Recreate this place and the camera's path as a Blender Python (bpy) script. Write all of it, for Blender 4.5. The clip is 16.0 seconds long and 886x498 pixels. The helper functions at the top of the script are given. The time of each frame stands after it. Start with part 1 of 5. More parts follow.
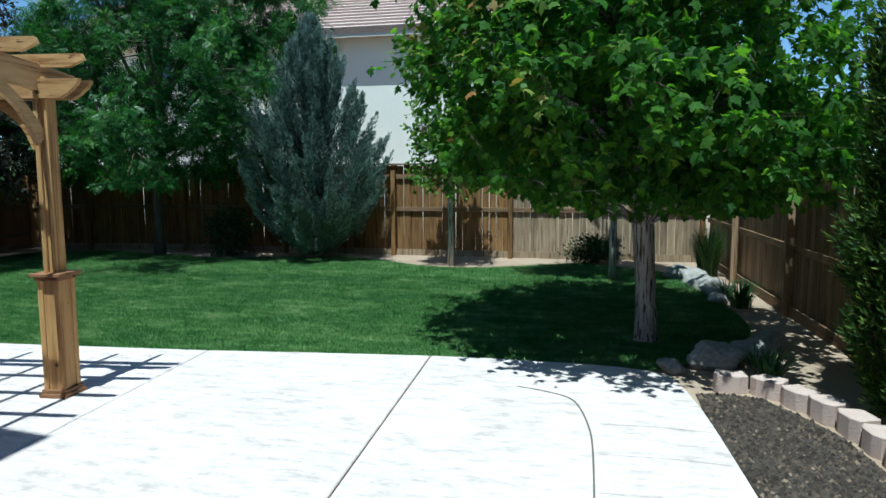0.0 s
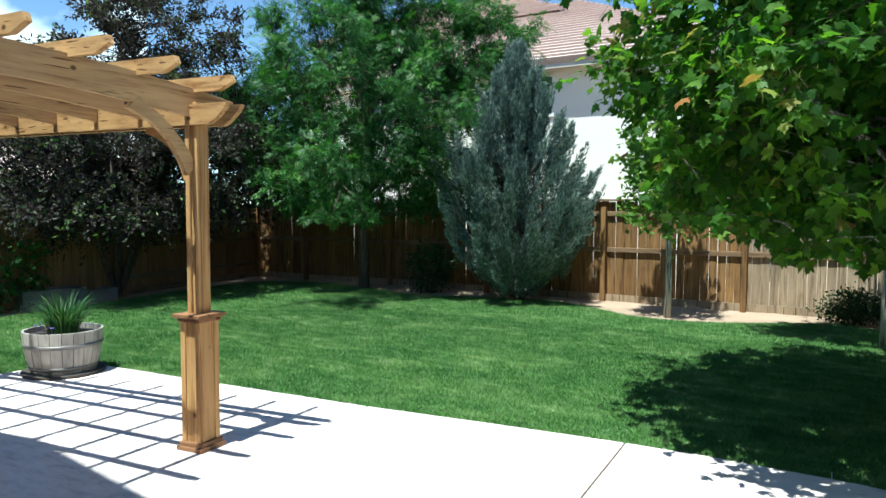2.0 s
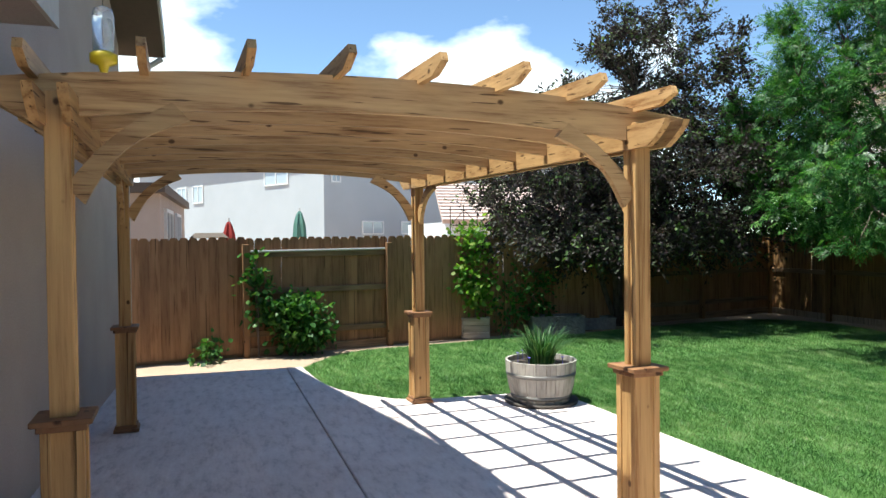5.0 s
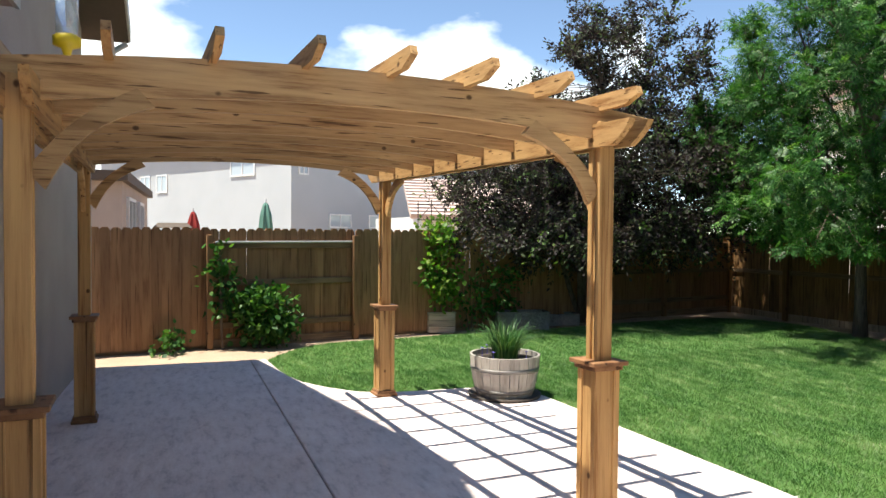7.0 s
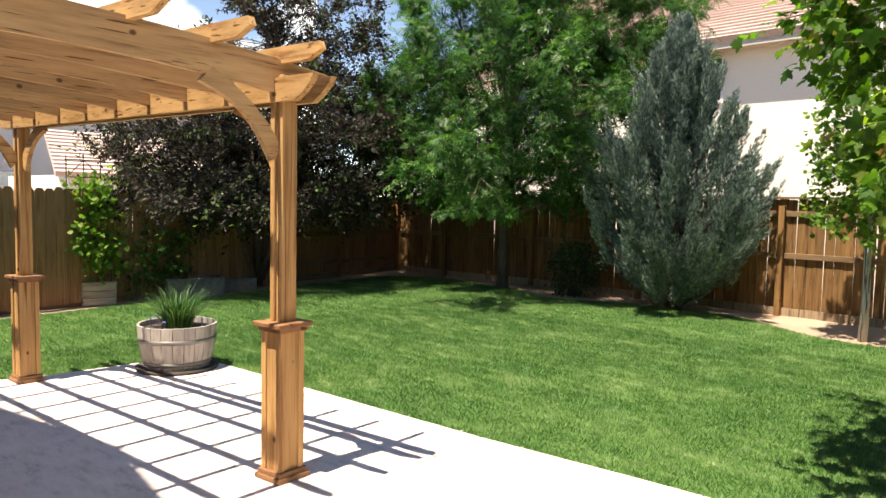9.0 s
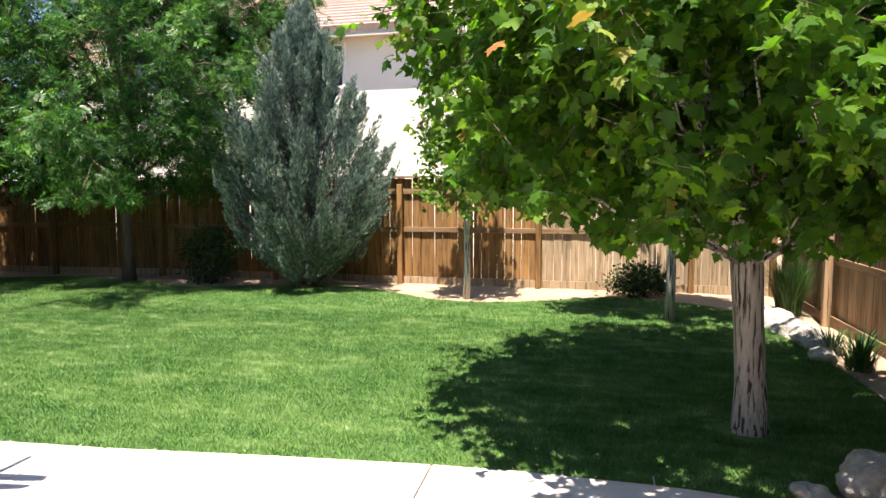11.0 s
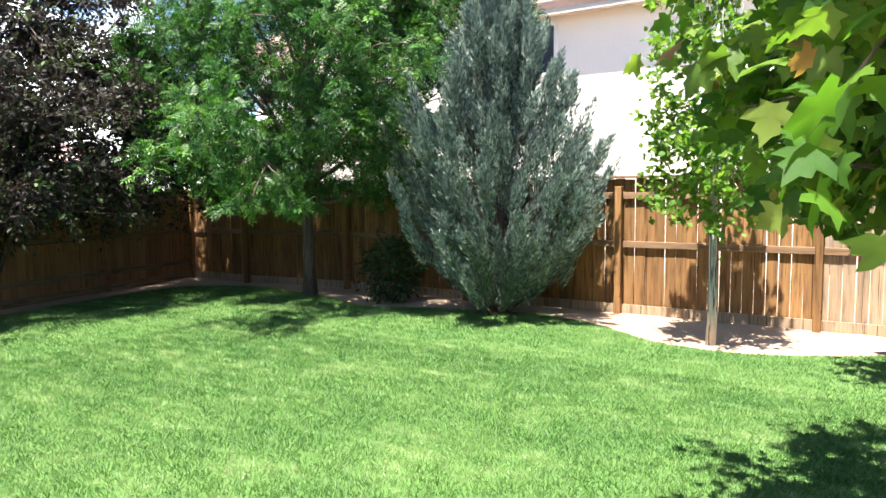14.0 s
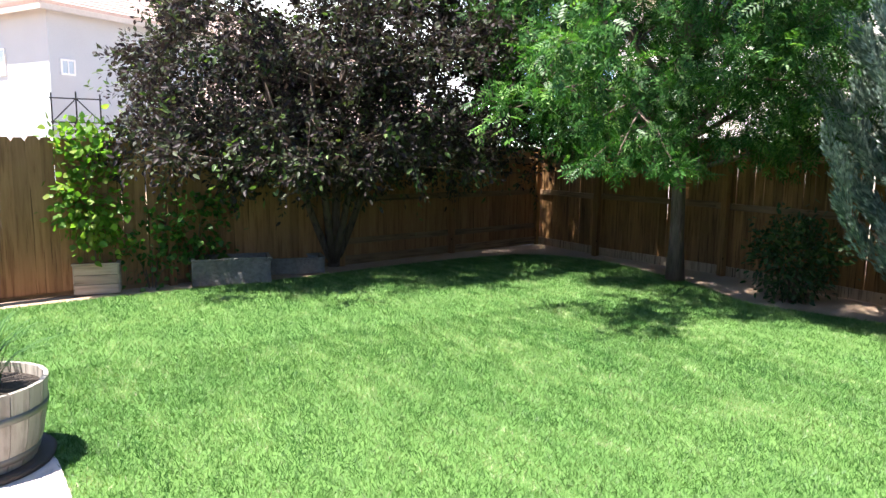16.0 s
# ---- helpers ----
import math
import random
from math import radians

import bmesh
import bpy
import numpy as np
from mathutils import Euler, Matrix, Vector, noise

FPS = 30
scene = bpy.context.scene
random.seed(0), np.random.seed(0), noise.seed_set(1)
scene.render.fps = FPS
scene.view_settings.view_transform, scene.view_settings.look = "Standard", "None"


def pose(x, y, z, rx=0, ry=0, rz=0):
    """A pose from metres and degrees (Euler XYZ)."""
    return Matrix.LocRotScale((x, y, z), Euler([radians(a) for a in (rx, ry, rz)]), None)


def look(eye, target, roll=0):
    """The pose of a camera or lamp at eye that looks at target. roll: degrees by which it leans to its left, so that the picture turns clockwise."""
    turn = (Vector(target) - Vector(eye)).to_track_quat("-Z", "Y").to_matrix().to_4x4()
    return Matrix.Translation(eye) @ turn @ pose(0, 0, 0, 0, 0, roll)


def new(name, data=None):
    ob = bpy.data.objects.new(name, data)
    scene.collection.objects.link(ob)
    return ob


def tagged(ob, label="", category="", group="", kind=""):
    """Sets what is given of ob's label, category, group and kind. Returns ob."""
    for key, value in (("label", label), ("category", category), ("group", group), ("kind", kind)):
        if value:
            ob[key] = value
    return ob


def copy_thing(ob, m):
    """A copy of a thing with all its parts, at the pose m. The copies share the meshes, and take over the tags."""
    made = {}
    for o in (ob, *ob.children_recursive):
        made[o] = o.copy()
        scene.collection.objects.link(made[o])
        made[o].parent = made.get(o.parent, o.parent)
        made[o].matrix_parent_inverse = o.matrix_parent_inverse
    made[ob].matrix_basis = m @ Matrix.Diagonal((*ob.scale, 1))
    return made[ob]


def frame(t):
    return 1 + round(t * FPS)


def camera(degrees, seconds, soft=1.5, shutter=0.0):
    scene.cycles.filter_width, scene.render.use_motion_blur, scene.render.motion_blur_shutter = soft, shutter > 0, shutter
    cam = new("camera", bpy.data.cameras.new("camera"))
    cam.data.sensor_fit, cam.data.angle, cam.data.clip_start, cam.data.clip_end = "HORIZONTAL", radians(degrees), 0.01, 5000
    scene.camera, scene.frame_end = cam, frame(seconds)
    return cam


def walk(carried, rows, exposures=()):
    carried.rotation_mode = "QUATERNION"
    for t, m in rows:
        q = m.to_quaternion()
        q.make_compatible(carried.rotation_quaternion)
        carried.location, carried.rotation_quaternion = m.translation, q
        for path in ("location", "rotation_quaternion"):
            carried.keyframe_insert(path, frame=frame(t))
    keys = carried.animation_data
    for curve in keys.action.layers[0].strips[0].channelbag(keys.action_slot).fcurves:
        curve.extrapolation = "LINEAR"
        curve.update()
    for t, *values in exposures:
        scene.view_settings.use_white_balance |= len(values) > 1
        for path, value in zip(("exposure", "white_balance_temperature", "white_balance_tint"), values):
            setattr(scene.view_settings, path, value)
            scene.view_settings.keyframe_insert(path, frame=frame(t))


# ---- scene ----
cam = camera(65.4, 16.0)
PATH = [
    (0, (-0.327, 1.151, 1.722), (-0.771, 3.089, 1.498), -0.2),
    (0.5, (-0.266, 1.559, 1.736), (-0.659, 3.516, 1.613), 1.3),
    (1, (-0.376, 1.775, 1.724), (-0.841, 3.719, 1.652), 0.9),
    (1.5, (-0.454, 2.042, 1.715), (-1.157, 3.912, 1.621), -0.7),
    (2, (-0.437, 2.35, 1.713), (-1.47, 4.058, 1.593), 0.3),
    (2.5, (-0.503, 2.565, 1.713), (-1.761, 4.115, 1.577), 0.9),
    (3, (-0.635, 2.744, 1.725), (-2.11, 4.09, 1.611), 0.3),
    (3.5, (-0.71, 2.89, 1.729), (-2.356, 4.023, 1.647), -1.2),
    (4, (-0.706, 3.087, 1.726), (-2.529, 3.907, 1.655), -0.2),
    (4.5, (-0.718, 3.187, 1.741), (-2.624, 3.786, 1.661), -0.4),
    (5, (-0.738, 3.234, 1.759), (-2.651, 3.819, 1.722), -0.6),
    (7.5, (-0.707, 3.233, 1.738), (-2.572, 3.953, 1.656), 0.9),
    (8, (-0.746, 3.254, 1.726), (-2.557, 4.093, 1.602), 0.9),
    (8.5, (-0.791, 3.243, 1.726), (-2.413, 4.404, 1.576), 0.4),
    (9, (-0.842, 3.251, 1.715), (-2.219, 4.694, 1.574), 1.2),
    (9.5, (-0.843, 3.257, 1.716), (-2.037, 4.857, 1.593), 1.2),
    (10, (-0.808, 3.26, 1.713), (-1.791, 4.997, 1.592), 0.7),
    (12.5, (-0.736, 3.977, 1.747), (-0.811, 5.96, 1.496), -0.2),
    (13, (-0.91, 4.536, 1.773), (-1.231, 6.491, 1.496), -1.8),
    (13.5, (-1.16, 5.101, 1.769), (-2.015, 6.901, 1.594), -0.3),
    (14, (-1.484, 5.606, 1.757), (-2.553, 7.287, 1.578), -0.6),
    (14.5, (-1.867, 5.993, 1.739), (-3.289, 7.383, 1.524), -0.2),
    (15, (-2.318, 6.305, 1.718), (-3.831, 7.58, 1.424), -0.3),
    (15.5, (-2.763, 6.521, 1.704), (-4.35, 7.701, 1.405), -1.2),
    (16, (-3.174, 6.71, 1.67), (-4.877, 7.712, 1.389), 0.6),
]
EXPOSURES = [(0.0, 0.28, 5250, -10), (0.9, 0.75, 5400, -9), (1.5, 0.92, 5600, -8), (2.5, 1.04, 5800, -6), (3.5, 1.12, 6000, -3), (5.0, 1.15, 6250, 0), (7.5, 1.17, 7100, 7), (9.0, 1.27, 7700, 11), (10.0, 1.25, 7500, 11), (12.5, 2.4, 6900, 14), (14.0, 2.15, 6700, 13), (16.0, 2.1, 6600, 13)]
walk(cam, [(t, look(eye, target, roll)) for t, eye, target, roll in PATH], EXPOSURES)

# ---- light ----
SUN_DIR = Vector((-0.04, -0.86, 2.42)).normalized()
world = bpy.data.worlds.new("sky")
scene.world = world
world.use_nodes = True
wn = world.node_tree.nodes
sky = wn.new("ShaderNodeTexSky")
sky.sky_type = "NISHITA"
sky.sun_disc = False
sky.sun_elevation = math.asin(SUN_DIR.z)
sky.sun_rotation = math.atan2(SUN_DIR.x, SUN_DIR.y)
sky.altitude = 3000
sky.dust_density = 0.1
sky.ozone_density = 1.2
world.node_tree.links.new(sky.outputs["Color"], wn["Background"].inputs["Color"])
wn["Background"].inputs["Strength"].default_value = 0.112
sun = new("sun", bpy.data.lights.new("sun", "SUN"))
sun.data.energy, sun.data.angle, sun.data.color = 5.0, radians(0.53), (1.0, 0.97, 0.92)
sun.matrix_world = look((0, 0, 30), Vector((0, 0, 30)) - SUN_DIR)


# ---- materials ----
def ramp(nt, fac, stops):
    r = nt.nodes.new("ShaderNodeValToRGB")
    while len(r.color_ramp.elements) < len(stops):
        r.color_ramp.elements.new(0.5)
    for e, (p, c) in zip(r.color_ramp.elements, stops):
        e.position, e.color = p, (*c, 1)
    nt.links.new(fac, r.inputs["Fac"])
    return r.outputs["Color"]


def noise_tex(nt, scale, detail=4, rough=0.55, stretch=(1, 1, 1), coords="Object", jitter=None):
    tc = nt.nodes.new("ShaderNodeTexCoord")
    mp = nt.nodes.new("ShaderNodeMapping")
    mp.inputs["Scale"].default_value = stretch
    nt.links.new(tc.outputs[coords], mp.inputs["Vector"])
    if jitter:
        nt.links.new(jitter, mp.inputs["Location"])
    n = nt.nodes.new("ShaderNodeTexNoise")
    n.inputs["Scale"].default_value, n.inputs["Detail"].default_value, n.inputs["Roughness"].default_value = scale, detail, rough
    nt.links.new(mp.outputs["Vector"], n.inputs["Vector"])
    return n.outputs["Fac"]


def mixed(nt, fac, a, b, mode="MIX"):
    m = nt.nodes.new("ShaderNodeMix")
    m.data_type, m.blend_type = "RGBA", mode
    for sock, v in ((m.inputs["Factor"], fac), (m.inputs["A"], a), (m.inputs["B"], b)):
        if isinstance(v, (int, float)):
            sock.default_value = v
        elif isinstance(v, tuple):
            sock.default_value = (*v, 1)
        else:
            nt.links.new(v, sock)
    return m.outputs["Result"]


def surface(name, rough=0.8, spec=0.3):
    m = bpy.data.materials.new(name)
    m.use_nodes = True
    nt = m.node_tree
    b = nt.nodes["Principled BSDF"]
    b.inputs["Roughness"].default_value = rough
    b.inputs["Specular IOR Level"].default_value = spec
    return m, nt, b


def bump(nt, b, height, strength=0.3, dist=0.01):
    n = nt.nodes.new("ShaderNodeBump")
    n.inputs["Strength"].default_value, n.inputs["Distance"].default_value = strength, dist
    nt.links.new(height, n.inputs["Height"])
    nt.links.new(n.outputs["Normal"], b.inputs["Normal"])


def grainy(name, dark, light, big=0.6, fine=30, rough=0.85, bump_by=0.3, dist=0.01, spec=0.25, third=None):
    """A mottled surface: two colours mixed at a large and a fine scale."""
    m, nt, b = surface(name, rough, spec)
    f1, f2 = noise_tex(nt, big, 6), noise_tex(nt, fine, 3)
    c = ramp(nt, f1, [(0.3, dark), (0.7, light)])
    c2 = ramp(nt, f2, [(0.3, dark), (0.72, light if third is None else third)])
    nt.links.new(mixed(nt, 0.45, c, c2), b.inputs["Base Color"])
    bump(nt, b, f2, bump_by, dist)
    return m


def woody(name, dark, light, stretch, rough=0.7, scale=3.0, knots=True, spread=0.35):
    """Wood with grain along one axis; each piece takes its own tint."""
    m, nt, b = surface(name, rough, 0.25)
    info = nt.nodes.new("ShaderNodeObjectInfo")
    comb = nt.nodes.new("ShaderNodeVectorMath")
    comb.operation = "SCALE"
    comb.inputs[0].default_value = (17.0, 29.0, 11.0)
    nt.links.new(info.outputs["Random"], comb.inputs["Scale"])
    g = noise_tex(nt, scale, 8, 0.65, stretch, jitter=comb.outputs["Vector"])
    big = noise_tex(nt, 1.3, 3, 0.5, jitter=comb.outputs["Vector"])
    c = ramp(nt, g, [(0.36, dark), (0.47, tuple(0.35 * p + 0.65 * q for p, q in zip(dark, light))), (0.62, light)])
    tint = ramp(nt, info.outputs["Random"], [(0.0, (1 - spread,) * 3), (1.0, (1.0, 1.0, 1.0))])
    c = mixed(nt, 1.0, c, tint, "MULTIPLY")
    c = mixed(nt, 0.3, c, ramp(nt, big, [(0.3, dark), (0.75, light)]))
    if knots:
        crack = noise_tex(nt, scale * 1.9, 2, 0.45, tuple(q * 0.26 if q < 2 else q * 1.3 for q in stretch), jitter=comb.outputs["Vector"])
        c = mixed(nt, ramp(nt, crack, [(0.315, (0.9, 0.9, 0.9)), (0.355, (0.0, 0.0, 0.0))]), c, tuple(x * 0.4 for x in dark))
        v = nt.nodes.new("ShaderNodeTexVoronoi")
        v.inputs["Scale"].default_value = 5.5
        tc = nt.nodes.new("ShaderNodeTexCoord")
        mp = nt.nodes.new("ShaderNodeMapping")
        mp.inputs["Scale"].default_value = tuple(1.0 if s > 2 else 0.75 for s in stretch)
        nt.links.new(tc.outputs["Object"], mp.inputs["Vector"])
        nt.links.new(mp.outputs["Vector"], v.inputs["Vector"])
        k = ramp(nt, v.outputs["Distance"], [(0.0, (1, 1, 1)), (0.06, (0.9, 0.9, 0.9)), (0.10, (0, 0, 0))])
        c = mixed(nt, k, c, tuple(x * 0.35 for x in dark))
    nt.links.new(c, b.inputs["Base Color"])
    bump(nt, b, g, 0.35, 0.006)
    return m


def leafy(name, stops, rough=0.45, glow=0.35, trans=(1.1, 1.25, 0.5), patch=0.0, shine=0.22):
    """Leaves whose colour varies leaf by leaf and which let light through."""
    m, nt, b = surface(name, rough, shine)
    geo = nt.nodes.new("ShaderNodeNewGeometry")
    c = ramp(nt, geo.outputs["Random Per Island"], stops)
    n = noise_tex(nt, 9.0, 3)
    c = mixed(nt, 1.0, c, ramp(nt, n, [(0.3, (0.72, 0.72, 0.72)), (0.7, (1.1, 1.1, 1.1))]), "MULTIPLY")
    if patch:
        q = noise_tex(nt, 0.9, 5, 0.6, (1.0, 1.6, 1.0))
        c = mixed(nt, 1.0, c, ramp(nt, q, [(0.38, (0.70, 0.82, 0.8)), (0.5, (1.0, 1.0, 1.0)), (0.63, (1.75, 1.4, 1.75))]), "MULTIPLY")
        q = noise_tex(nt, 2.6, 5, 0.7, (1.0, 2.4, 1.0))
        c = mixed(nt, 1.0, c, ramp(nt, q, [(0.40, (0.64, 0.78, 0.7)), (0.5, (1.0, 1.0, 1.0)), (0.61, (2.1, 1.6, 2.3))]), "MULTIPLY")
    nt.links.new(c, b.inputs["Base Color"])
    t = nt.nodes.new("ShaderNodeBsdfTranslucent")
    nt.links.new(mixed(nt, 1.0, c, trans, "MULTIPLY"), t.inputs["Color"])
    mix = nt.nodes.new("ShaderNodeMixShader")
    mix.inputs["Fac"].default_value = glow
    nt.links.new(b.outputs["BSDF"], mix.inputs[1])
    nt.links.new(t.outputs["BSDF"], mix.inputs[2])
    nt.links.new(mix.outputs["Shader"], nt.nodes["Material Output"].inputs["Surface"])
    return m


def plain(name, colour, rough=0.6, metal=0.0, spec=0.4):
    m, nt, b = surface(name, rough, spec)
    n = noise_tex(nt, 14, 3)
    c = ramp(nt, n, [(0.25, tuple(x * 0.86 for x in colour)), (0.75, colour)])
    nt.links.new(c, b.inputs["Base Color"])
    b.inputs["Metallic"].default_value = metal
    return m


def stamped(name):
    m, nt, b = surface(name, 0.75, 0.3)
    big, slate, fine = noise_tex(nt, 0.9, 4), noise_tex(nt, 4.2, 10, 0.7, (1.0, 2.6, 1.0)), noise_tex(nt, 38, 3)
    c = ramp(nt, slate, [(0.36, (0.43, 0.335, 0.305)), (0.48, (0.70, 0.575, 0.525)), (0.66, (0.82, 0.715, 0.665))])
    c = mixed(nt, 0.35, c, ramp(nt, big, [(0.35, (0.50, 0.405, 0.375)), (0.65, (0.79, 0.69, 0.645))]))
    c = mixed(nt, 0.15, c, ramp(nt, fine, [(0.3, (0.42, 0.37, 0.36)), (0.7, (0.75, 0.69, 0.67))]))
    nt.links.new(c, b.inputs["Base Color"])
    bump(nt, b, slate, 0.55, 0.02)
    return m


CONCRETE = stamped("stamped_concrete")
JOINT = plain("joint_shadow_dirt", (0.16, 0.13, 0.11), 0.9)
DIRT = grainy("dry_dirt", (0.30, 0.21, 0.14), (0.46, 0.34, 0.25), 1.2, 40, 0.95, 0.6, 0.02)
MULCH = grainy("dark_soil", (0.04, 0.033, 0.028), (0.13, 0.10, 0.08), 3.0, 60, 0.95, 0.9, 0.03)
LAWN = grainy("lawn_thatch", (0.05, 0.12, 0.026), (0.10, 0.185, 0.045), 0.8, 50, 0.9, 0.5, 0.02)
GRASS = leafy("grass_blades", [(0.0, (0.052, 0.135, 0.030)), (0.5, (0.080, 0.18, 0.040)), (0.9, (0.118, 0.225, 0.064)), (1.0, (0.23, 0.30, 0.15))], 0.42, 0.3, (1.05, 1.2, 0.55), 1.0, 0.28)
CEDAR_V = woody("cedar_fence_board", (0.09, 0.043, 0.018), (0.36, 0.195, 0.075), (6, 6, 0.5), 0.8, 3.5, True, 0.5)
CEDAR_H = woody("cedar_rail", (0.12, 0.07, 0.04), (0.31, 0.195, 0.11), (0.5, 0.5, 6), 0.8, 3.5)
GREYED_V = woody("weathered_fence_board", (0.15, 0.09, 0.05), (0.42, 0.28, 0.165), (6, 6, 0.5), 0.85, 3.5, True, 0.5)
# sunlight put into a paler wood colour; also the pale kickboards
PALE_SUNLIT_V = woody("pale_sunlit_fence_board", (0.15, 0.10, 0.06), (0.50, 0.37, 0.24), (6, 6, 0.5), 0.85, 3.5, True, 0.5)
TAN_V = woody("tan_fence_board", (0.18, 0.085, 0.038), (0.37, 0.198, 0.097), (6, 6, 0.5), 0.85, 3.5)
PINE_V = woody("honey_pine_upright", (0.25, 0.105, 0.03), (0.66, 0.40, 0.165), (8, 8, 0.35), 0.6, 3.0, True, 0.25)
PINE_X = woody("honey_pine_along", (0.25, 0.11, 0.036), (0.66, 0.405, 0.175), (0.3, 8, 8), 0.6, 3.0, True, 0.3)
PINE_Y = woody("honey_pine_across", (0.28, 0.14, 0.055), (0.70, 0.455, 0.215), (8, 0.3, 8), 0.6, 3.0, True, 0.45)
TRIM_WOOD = woody("dark_stained_trim", (0.15, 0.06, 0.025), (0.33, 0.17, 0.08), (2, 2, 2), 0.6, 4.0)
BARREL_WOOD = woody("grey_barrel_staves", (0.26, 0.23, 0.20), (0.55, 0.50, 0.44), (6, 6, 0.6), 0.8, 3.0, False)
STUCCO_OWN = grainy("tan_grey_stucco", (0.37, 0.295, 0.25), (0.47, 0.385, 0.335), 1.5, 60, 0.9, 0.5, 0.01)
STUCCO_CREAM = grainy("cream_stucco", (0.76, 0.715, 0.64), (0.84, 0.80, 0.73), 0.5, 20, 0.9, 0.3, 0.01)
STUCCO_PALE = grainy("off_white_stucco", (0.40, 0.42, 0.435), (0.47, 0.49, 0.505), 0.5, 20, 0.9, 0.3, 0.01)
STUCCO_GREY = grainy("pale_grey_stucco", (0.56, 0.56, 0.56), (0.68, 0.68, 0.67), 0.5, 20, 0.9, 0.3, 0.01)
ROOF_TILE = grainy("pinkish_concrete_tile", (0.44, 0.32, 0.28), (0.60, 0.475, 0.42), 0.9, 12, 0.85, 0.4, 0.01)
FASCIA = plain("painted_fascia", (0.55, 0.50, 0.44), 0.6)
DARK_EAVE = plain("brown_eave", (0.10, 0.07, 0.05), 0.7)
# trough stone, with the shade under the tree put into its colour
SHADE_STONE = grainy("shade_darkened_stone", (0.10, 0.095, 0.09), (0.24, 0.225, 0.21), 3.0, 25, 0.9, 0.8, 0.03)
STONE = grainy("granite_boulder", (0.22, 0.20, 0.185), (0.50, 0.46, 0.42), 3.0, 25, 0.85, 0.8, 0.03)
PAVER = grainy("pink_block", (0.46, 0.33, 0.28), (0.62, 0.48, 0.42), 6, 70, 0.9, 0.6, 0.01)
def bark(name, crack, ridge, pale):
    m, nt, b = surface(name, 0.9, 0.2)
    g = noise_tex(nt, 6.0, 4, 0.55, (7, 7, 0.6))
    c = ramp(nt, g, [(0.41, crack), (0.46, ridge), (0.63, pale)])
    c = mixed(nt, 0.35, c, ramp(nt, noise_tex(nt, 40, 3), [(0.3, ridge), (0.7, pale)]))
    nt.links.new(mixed(nt, ramp(nt, g, [(0.405, (1, 1, 1)), (0.45, (0, 0, 0))]), c, crack), b.inputs["Base Color"])
    bump(nt, b, g, 0.9, 0.03)
    return m


BARK = bark("grooved_bark", (0.05, 0.042, 0.036), (0.31, 0.28, 0.25), (0.47, 0.43, 0.39))
PALE_BARK = bark("pale_aspen_bark", (0.10, 0.09, 0.08), (0.46, 0.43, 0.38), (0.62, 0.58, 0.52))
BARK_DARK = woody("dark_bark", (0.05, 0.035, 0.028), (0.20, 0.15, 0.12), (8, 8, 1.0), 0.9, 3.0, False)
MAPLE_LEAF = leafy("maple_leaf", [(0.0, (0.036, 0.098, 0.02)), (0.6, (0.062, 0.152, 0.026)), (0.95, (0.105, 0.205, 0.034)), (1.0, (0.17, 0.26, 0.044))], 0.55, 0.58, (2.1, 2.1, 0.5), 0.0, 0.14)
ASPEN_LEAF = leafy("aspen_leaf", [(0.0, (0.08, 0.19, 0.03)), (0.7, (0.16, 0.30, 0.05)), (1.0, (0.30, 0.36, 0.09))], 0.4, 0.55)
ASH_LEAF = leafy("ash_leaf", [(0.0, (0.022, 0.074, 0.017)), (0.6, (0.048, 0.14, 0.033)), (0.9, (0.08, 0.19, 0.05)), (1.0, (0.21, 0.33, 0.12))], 0.4, 0.36, (1.0, 1.3, 0.5))
# lighter leaf colour that stands for sun on the outer ash clumps
ASH_TIP = leafy("sunlit_ash_leaf", [(0.0, (0.07, 0.17, 0.035)), (0.7, (0.13, 0.27, 0.06)), (1.0, (0.24, 0.37, 0.12))], 0.4, 0.4, (1.0, 1.2, 0.5))
CHERRY_LEAF = leafy("purple_leaf", [(0.0, (0.022, 0.015, 0.016)), (0.45, (0.046, 0.032, 0.034)), (0.7, (0.045, 0.05, 0.032)), (1.0, (0.085, 0.11, 0.05))], 0.5, 0.3, (1.1, 1.0, 0.8), 0.0, 0.2)
CHERRY_TIP = leafy("green_shoot_leaf", [(0.0, (0.05, 0.09, 0.03)), (0.6, (0.11, 0.17, 0.06)), (1.0, (0.20, 0.27, 0.10))], 0.38, 0.35)
JUNIPER = leafy("blue_juniper", [(0.0, (0.09, 0.145, 0.118)), (0.6, (0.215, 0.30, 0.245)), (1.0, (0.40, 0.48, 0.405))], 0.65, 0.22, (1, 1, 1))
ARBOR = leafy("arborvitae", [(0.0, (0.022, 0.05, 0.010)), (0.6, (0.055, 0.11, 0.018)), (1.0, (0.17, 0.22, 0.03))], 0.6, 0.2)
VINE_LEAF = leafy("vine_leaf", [(0.0, (0.025, 0.08, 0.018)), (0.7, (0.055, 0.145, 0.028)), (1.0, (0.15, 0.27, 0.07))], 0.45, 0.35)
BUSH_LEAF = leafy("dark_bush_leaf", [(0.0, (0.018, 0.045, 0.014)), (0.8, (0.042, 0.085, 0.028)), (1.0, (0.10, 0.15, 0.06))], 0.45, 0.25)
REED = leafy("strap_leaf", [(0.0, (0.03, 0.09, 0.03)), (0.7, (0.07, 0.16, 0.05)), (1.0, (0.18, 0.25, 0.10))], 0.4, 0.25)
IRON = plain("dark_iron", (0.03, 0.028, 0.027), 0.6, 0.6)
WHITE_PAINT = plain("white_paint", (0.78, 0.78, 0.76), 0.5)
RED_CLOTH = plain("red_canvas", (0.33, 0.035, 0.03), 0.9)
